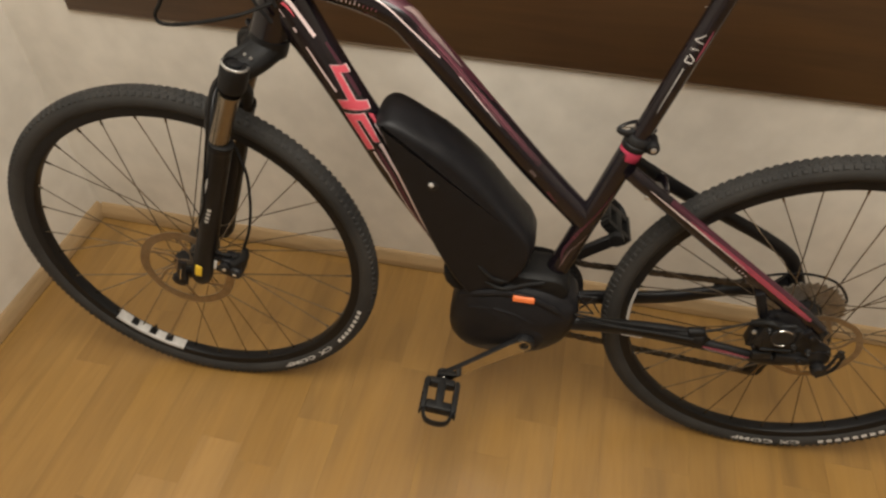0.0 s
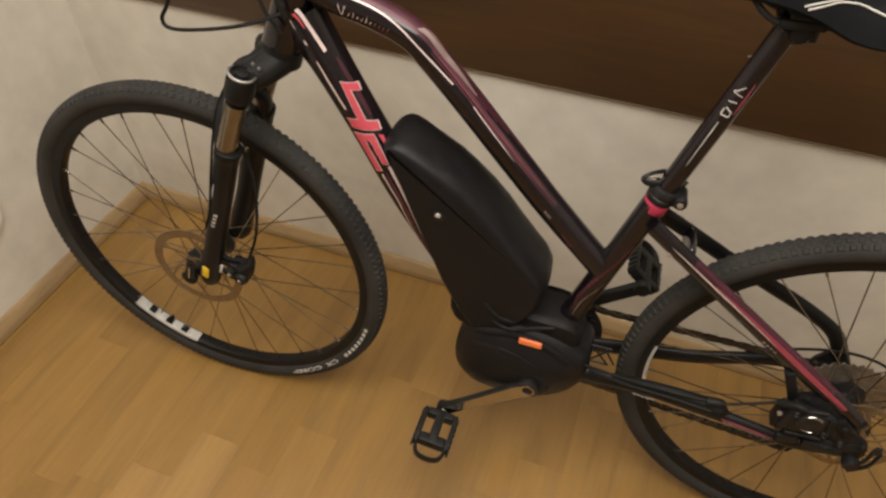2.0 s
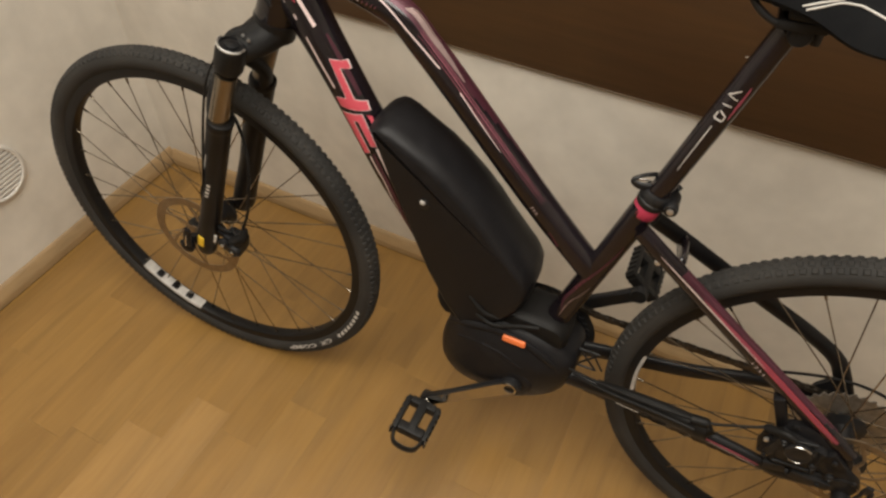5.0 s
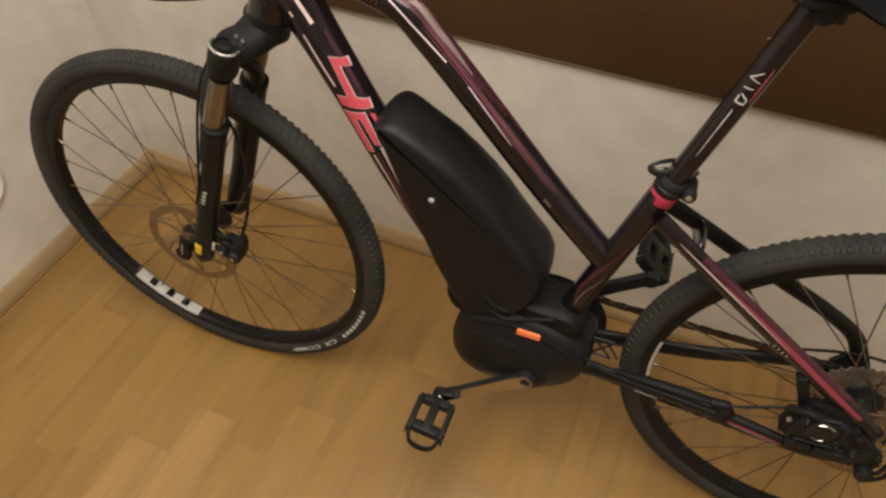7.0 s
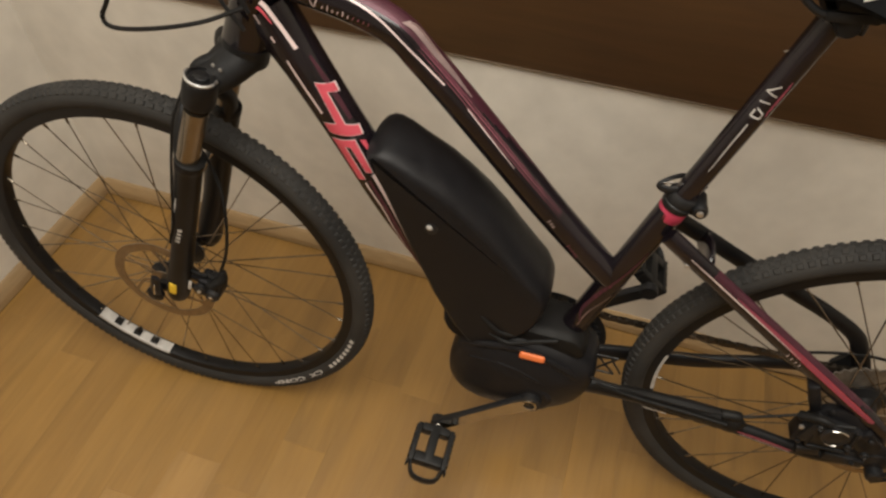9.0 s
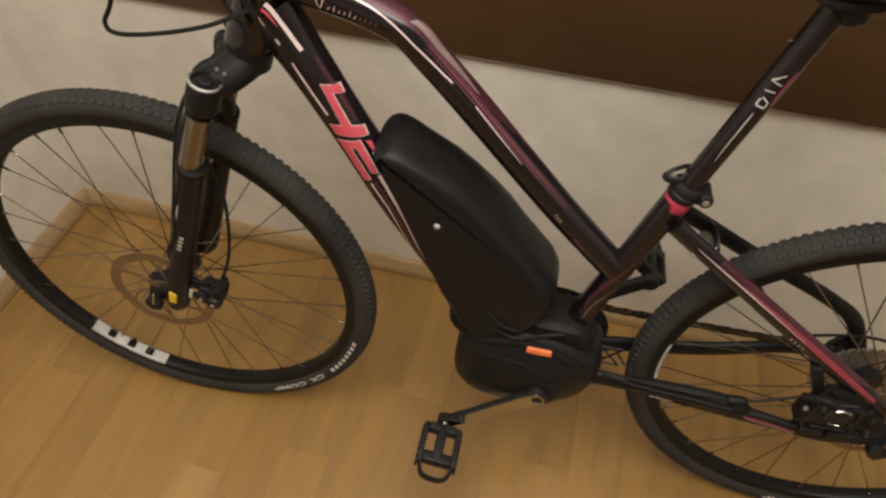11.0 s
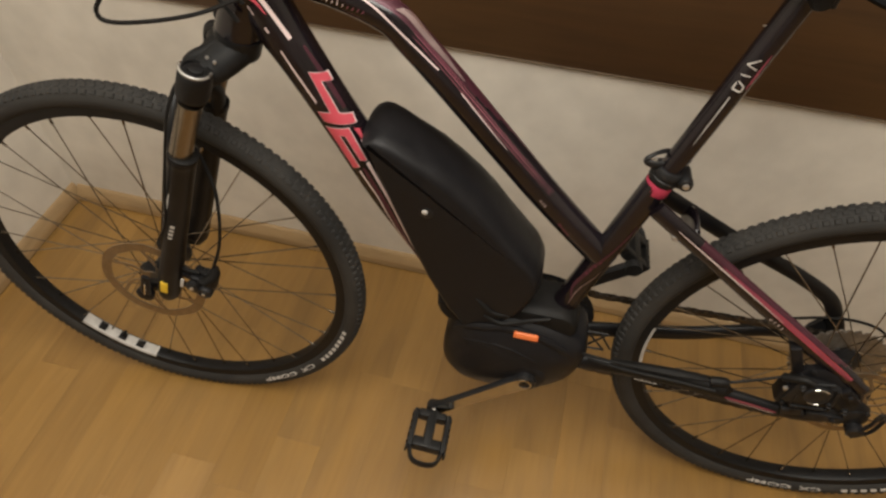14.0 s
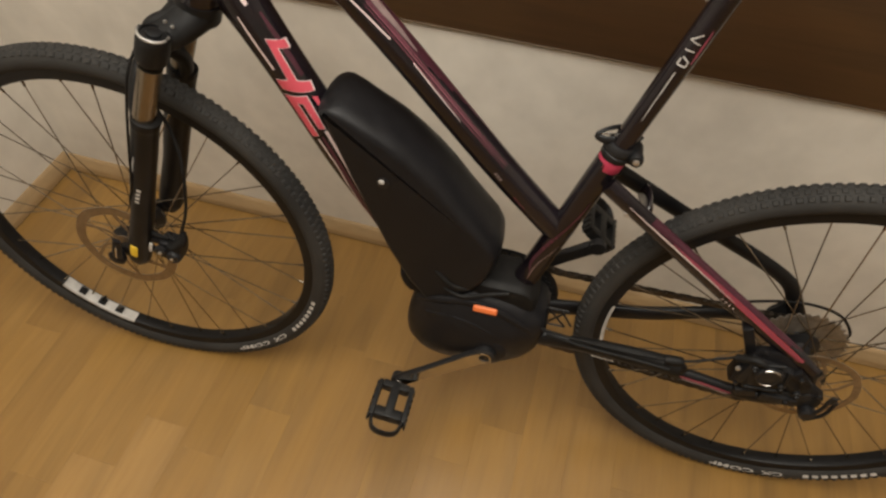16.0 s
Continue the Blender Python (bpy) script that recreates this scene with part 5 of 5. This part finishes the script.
# -- seat post, clamp and saddle --
bm = bmesh.new()
swept(bm, [row(-0.372, 0.300, 0, 0.0140), row(-0.350, 0.371, 0, 0.0140), row(-0.296, 0.555, 0, 0.0140), row(-0.291, 0.572, 0, 0.0150)], 26, 4)
post = part("seat_post", bm, BLACK, bike, "gloss black seat post with pale print")
post_skin = tube_skin([(-0.372, 0.300, 0.0140, 0.0140), (-0.350, 0.371, 0.0140, 0.0140), (-0.296, 0.555, 0.0140, 0.0140)], 0.0006)
bm = bmesh.new()
stripe(bm, [(-0.3462, 0.3915), (-0.3365, 0.4265), (-0.3274, 0.4590)], [0.0006, 0.0013, 0.0014], post_skin)
for line in ([(-0.3283, 0.4690), (-0.3190, 0.4668)], [(-0.3190, 0.4668), (-0.3178, 0.4735)], [(-0.3178, 0.4735), (-0.3245, 0.4790)], [(-0.3283, 0.4690), (-0.3262, 0.4770)],
             [(-0.3248, 0.4868), (-0.3150, 0.4862)], [(-0.3225, 0.4985), (-0.3115, 0.4945)], [(-0.3225, 0.4985), (-0.3110, 0.5065)]):
    marks_bm = bmesh.new()
    stripe(marks_bm, line, 0.0017, post_skin, 3)
    part("post_bar", marks_bm, LABEL, post, "small pale printed bar")
marks_bm = bmesh.new()
stripe(marks_bm, [(-0.3200, 0.5375), (-0.3165, 0.5388)], 0.0010, post_skin, 3)
part("post_tick", marks_bm, LABEL, post, "tiny pale tick")
part("post_mark", bm, LABEL, post, "pale printed line")
bm = bmesh.new()
stripe(bm, [(-0.3142, 0.4700), (-0.3100, 0.4860), (-0.3048, 0.5050), (-0.3030, 0.5130)], [0.0012, 0.0030, 0.0022, 0.0005], post_skin)
part("rose_stripe", bm, ROSE, post, "dull rose stripe beside the print")
tilt_m = Matrix.Rotation(radians(15.5), 4, "Y")
bm = bmesh.new()
turned(bm, [(0.0174, 0), (0.0181, 0.0012), (0.0181, 0.0152), (0.0176, 0.0165)], Matrix.Translation(P(-0.3685, 0.3070, 0)) @ tilt_m, 30)
part("pink_collar", bm, COLLAR, bike, "bright pink ring at the top of the seat tube")
at_clamp = Matrix.Translation(P(-0.3635, 0.3245, 0)) @ tilt_m
bm = bmesh.new()
turned(bm, [(0.0186, 0), (0.0192, 0.0015), (0.0192, 0.0075), (0.0178, 0.0085), (0.0178, 0.0110), (0.0190, 0.0120), (0.0190, 0.0185), (0.0172, 0.0215), (0.0146, 0.0222)], at_clamp, 30)
box(bm, (0.012, -0.012, 0.002), (0.029, 0.013, 0.020), 0.005, at_clamp, 3)
clamp = part("seat_clamp", bm, SATIN, bike, "black quick-release seat clamp")
bm = bmesh.new()
turned(bm, [(0.0070, -0.018), (0.0084, -0.014), (0.0084, 0.006), (0.0092, 0.009), (0.0092, 0.015), (0.0078, 0.0185)], across(-0.3375, 0.333, 0.0), 20)
part("clamp_nut", bm, SATIN, clamp, "round black adjusting nut")
bm = bmesh.new()
swept(bm, [row(-0.334, 0.340, -0.018, 0.006, 0.005), row(-0.346, 0.346, -0.024, 0.006, 0.004), row(-0.362, 0.356, -0.018, 0.0040, 0.003), row(-0.377, 0.3612, -0.004, 0.0024, 0.0030), row(-0.3875, 0.3588, 0.004, 0.0028, 0.0030), row(-0.3895, 0.3540, 0.006, 0.0046, 0.0030), row(-0.3805, 0.3506, 0.007, 0.0056, 0.0030), row(-0.3690, 0.3508, 0.004, 0.0050, 0.0030)], 12, 6)
part("clamp_lever", bm, SATIN, clamp, "curved black clamp lever")
# chrome sliver drawing the highlight along the dark lever
bm = bmesh.new()
swept(bm, [row(-0.3865, 0.3592, 0.0075, 0.0010, 0.0008), row(-0.3790, 0.3590, 0.0050, 0.0014, 0.0010), row(-0.3700, 0.3572, 0.001, 0.0008, 0.0006)], 8, 4)
part("lever_edge", bm, CHROME, clamp, "chrome sliver standing in for the highlight on the lever")
bm = bmesh.new()
turned(bm, [(0.0042, 0), (0.0042, 0.0015), (0.0022, 0.0022)], across(-0.3375, 0.333, 0.0186), 12)
part("clamp_bolt", bm, SILVER, clamp, "silver bolt head")

# saddle: sections along a of (half width, crown height, skirt depth)
bm = bmesh.new()
secs = [(-0.425, 0.012, 0.644, 0.018), (-0.410, 0.022, 0.650, 0.030), (-0.370, 0.026, 0.653, 0.036), (-0.320, 0.033, 0.654, 0.038), (-0.280, 0.047, 0.656, 0.044), (-0.240, 0.066, 0.660, 0.058), (-0.200, 0.076, 0.665, 0.062), (-0.165, 0.080, 0.668, 0.060), (-0.145, 0.068, 0.666, 0.044), (-0.138, 0.040, 0.662, 0.025)]
rings = []
for a, hw, z, dep in [tuple(map(float, p)) for p in spline(secs, 5)]:
    prof = []
    for k in range(17):
        t = math.pi * k / 16
        x = hw * math.cos(t)
        e = abs(math.cos(t))
        prof.append((x, z - dep * (e ** 3.2) - 0.006 * e))
    ring = [bm.verts.new(P(a, h, x)) for x, h in prof] + [bm.verts.new(P(a, h - 0.004 if abs(x) > hw * 0.9 else z - dep * 0.55, x * 0.93)) for x, h in reversed(prof)]
    rings.append(ring)
for r0, r1 in zip(rings, rings[1:]):
    for k in range(len(r0)):
        j = (k + 1) % len(r0)
        bm.faces.new((r0[k], r0[j], r1[j], r1[k]))
bm.faces.new(rings[0])
bm.faces.new(rings[-1][::-1])
saddle = part("saddle", bm, SEAT, bike, "dark grey padded saddle with white piping")
bm = bmesh.new()
for s in (1, -1):
    swept(bm, [row(-0.385, 0.640, s * 0.008, 0.0035), row(-0.356, 0.624, s * 0.016, 0.0035), row(-0.338, 0.608, s * 0.020, 0.0035), row(-0.322, 0.594, s * 0.022, 0.0035), row(-0.302, 0.586, s * 0.022, 0.0035), row(-0.262, 0.588, s * 0.022, 0.0035), row(-0.215, 0.604, s * 0.030, 0.0035), row(-0.180, 0.625, s * 0.040, 0.0035)], 10, 6)
part("saddle_rail", bm, SATIN, saddle, "black saddle rails")
bm = bmesh.new()
turned(bm, [(0.0095, -0.022), (0.0118, -0.018), (0.0118, 0.018), (0.0095, 0.022)], across(-0.281, 0.577, 0.0), 22)
box(bm, (-0.024, -0.027, -0.005), (0.022, 0.027, 0.005), 0.003, Matrix.Translation(P(-0.282, 0.588, 0)) @ Matrix.Rotation(radians(-4), 4, "Y"))
box(bm, (-0.017, -0.026, 0.004), (0.016, 0.026, 0.013), 0.004, Matrix.Translation(P(-0.282, 0.588, 0)))
part("saddle_clamp", bm, MATTE, saddle, "black saddle clamp")
for a, b in ((-0.300, 0.578), (-0.264, 0.580)):
    bm = bmesh.new()
    turned(bm, [(0.0050, -0.016), (0.0050, 0.014), (0.0036, 0.016)], Matrix.Translation(P(a, b, 0.0)), 12)
    part("clamp_bolt", bm, SATIN, saddle, "dark clamp bolt")
for pts in ([(-0.360, 0.618, 0.0262), (-0.323, 0.621, 0.0295), (-0.299, 0.623, 0.0345), (-0.280, 0.625, 0.0405), (-0.263, 0.627, 0.0455)],
            [(-0.263, 0.627, 0.0455), (-0.278, 0.620, 0.0425), (-0.292, 0.613, 0.0405)],
            [(-0.288, 0.611, 0.0425), (-0.277, 0.617, 0.0445), (-0.264, 0.624, 0.0465), (-0.253, 0.626, 0.0495), (-0.246, 0.626, 0.0515), (-0.225, 0.622, 0.0600)]):
    cable("saddle_piping", pts, 0.0011, "white piping", saddle, LABEL)


# ---- floor strips ----
PITCH = 0.0900
EDGE0 = 0.5655
plank_meshes = {}


def plank_mesh(w, length):
    key = (round(w, 4), round(length, 3))
    if key not in plank_meshes:
        e = 0.00015
        zs = ((0, -0.0014), (0, -e), (e, 0))
        bm = bmesh.new()
        loops = [[bm.verts.new((x, y, z)) for x, y in ((i, i), (w - i, i), (w - i, length - i), (i, length - i))] for i, z in zs]
        for a, b in zip(loops, loops[1:]):
            for k in range(4):
                bm.faces.new((a[k], a[(k + 1) % 4], b[(k + 1) % 4], b[k]))
        bm.faces.new(loops[-1])
        me = bpy.data.meshes.new("plank")
        bmesh.ops.recalc_face_normals(bm, faces=bm.faces[:])
        bm.to_mesh(me)
        bm.free()
        plank_meshes[key] = me
    return plank_meshes[key]


rng = random.Random(11)
sizes = (0.30, 0.36, 0.42, 0.48, 0.56)
# strip: the far end of a pale plank on it
marks = {0: -0.562, -1: -0.668}
first_strip = -int(EDGE0 / PITCH) - 1
for k in range(first_strip, 36):
    x0 = EDGE0 + k * PITCH
    x1 = x0 + PITCH
    x0, x1 = max(x0, 0.0), min(x1, ROOM_X)
    if x1 - x0 < 0.01:
        continue
    cuts = []
    if k in marks:
        cuts = [marks[k]]
        while cuts[0] < 0:
            cuts.insert(0, cuts[0] + rng.choice(sizes))
    else:
        cuts = [rng.uniform(0.02, 0.4)]
    while cuts[-1] > ROOM_Y:
        cuts.append(cuts[-1] - rng.choice(sizes))
    for hi, lo in zip(cuts, cuts[1:]):
        hi_, lo_ = min(hi, 0.0), max(lo, ROOM_Y)
        if hi_ - lo_ < 0.01:
            continue
        pale = k in marks and abs(hi - marks[k]) < 1e-6
        mesh = plank_mesh(x1 - x0 - 0.0001, hi_ - lo_ - 0.0001)
        if pale:
            mesh = mesh.copy()
        if not mesh.materials:
            mesh.materials.append(OAK)
        if pale:
            mesh.materials[0] = OAK_PALE
        ob = new("plank", mesh)
        ob.parent = floor
        ob.location = (x0 + 0.00005, lo_ + 0.00005, 0.0)
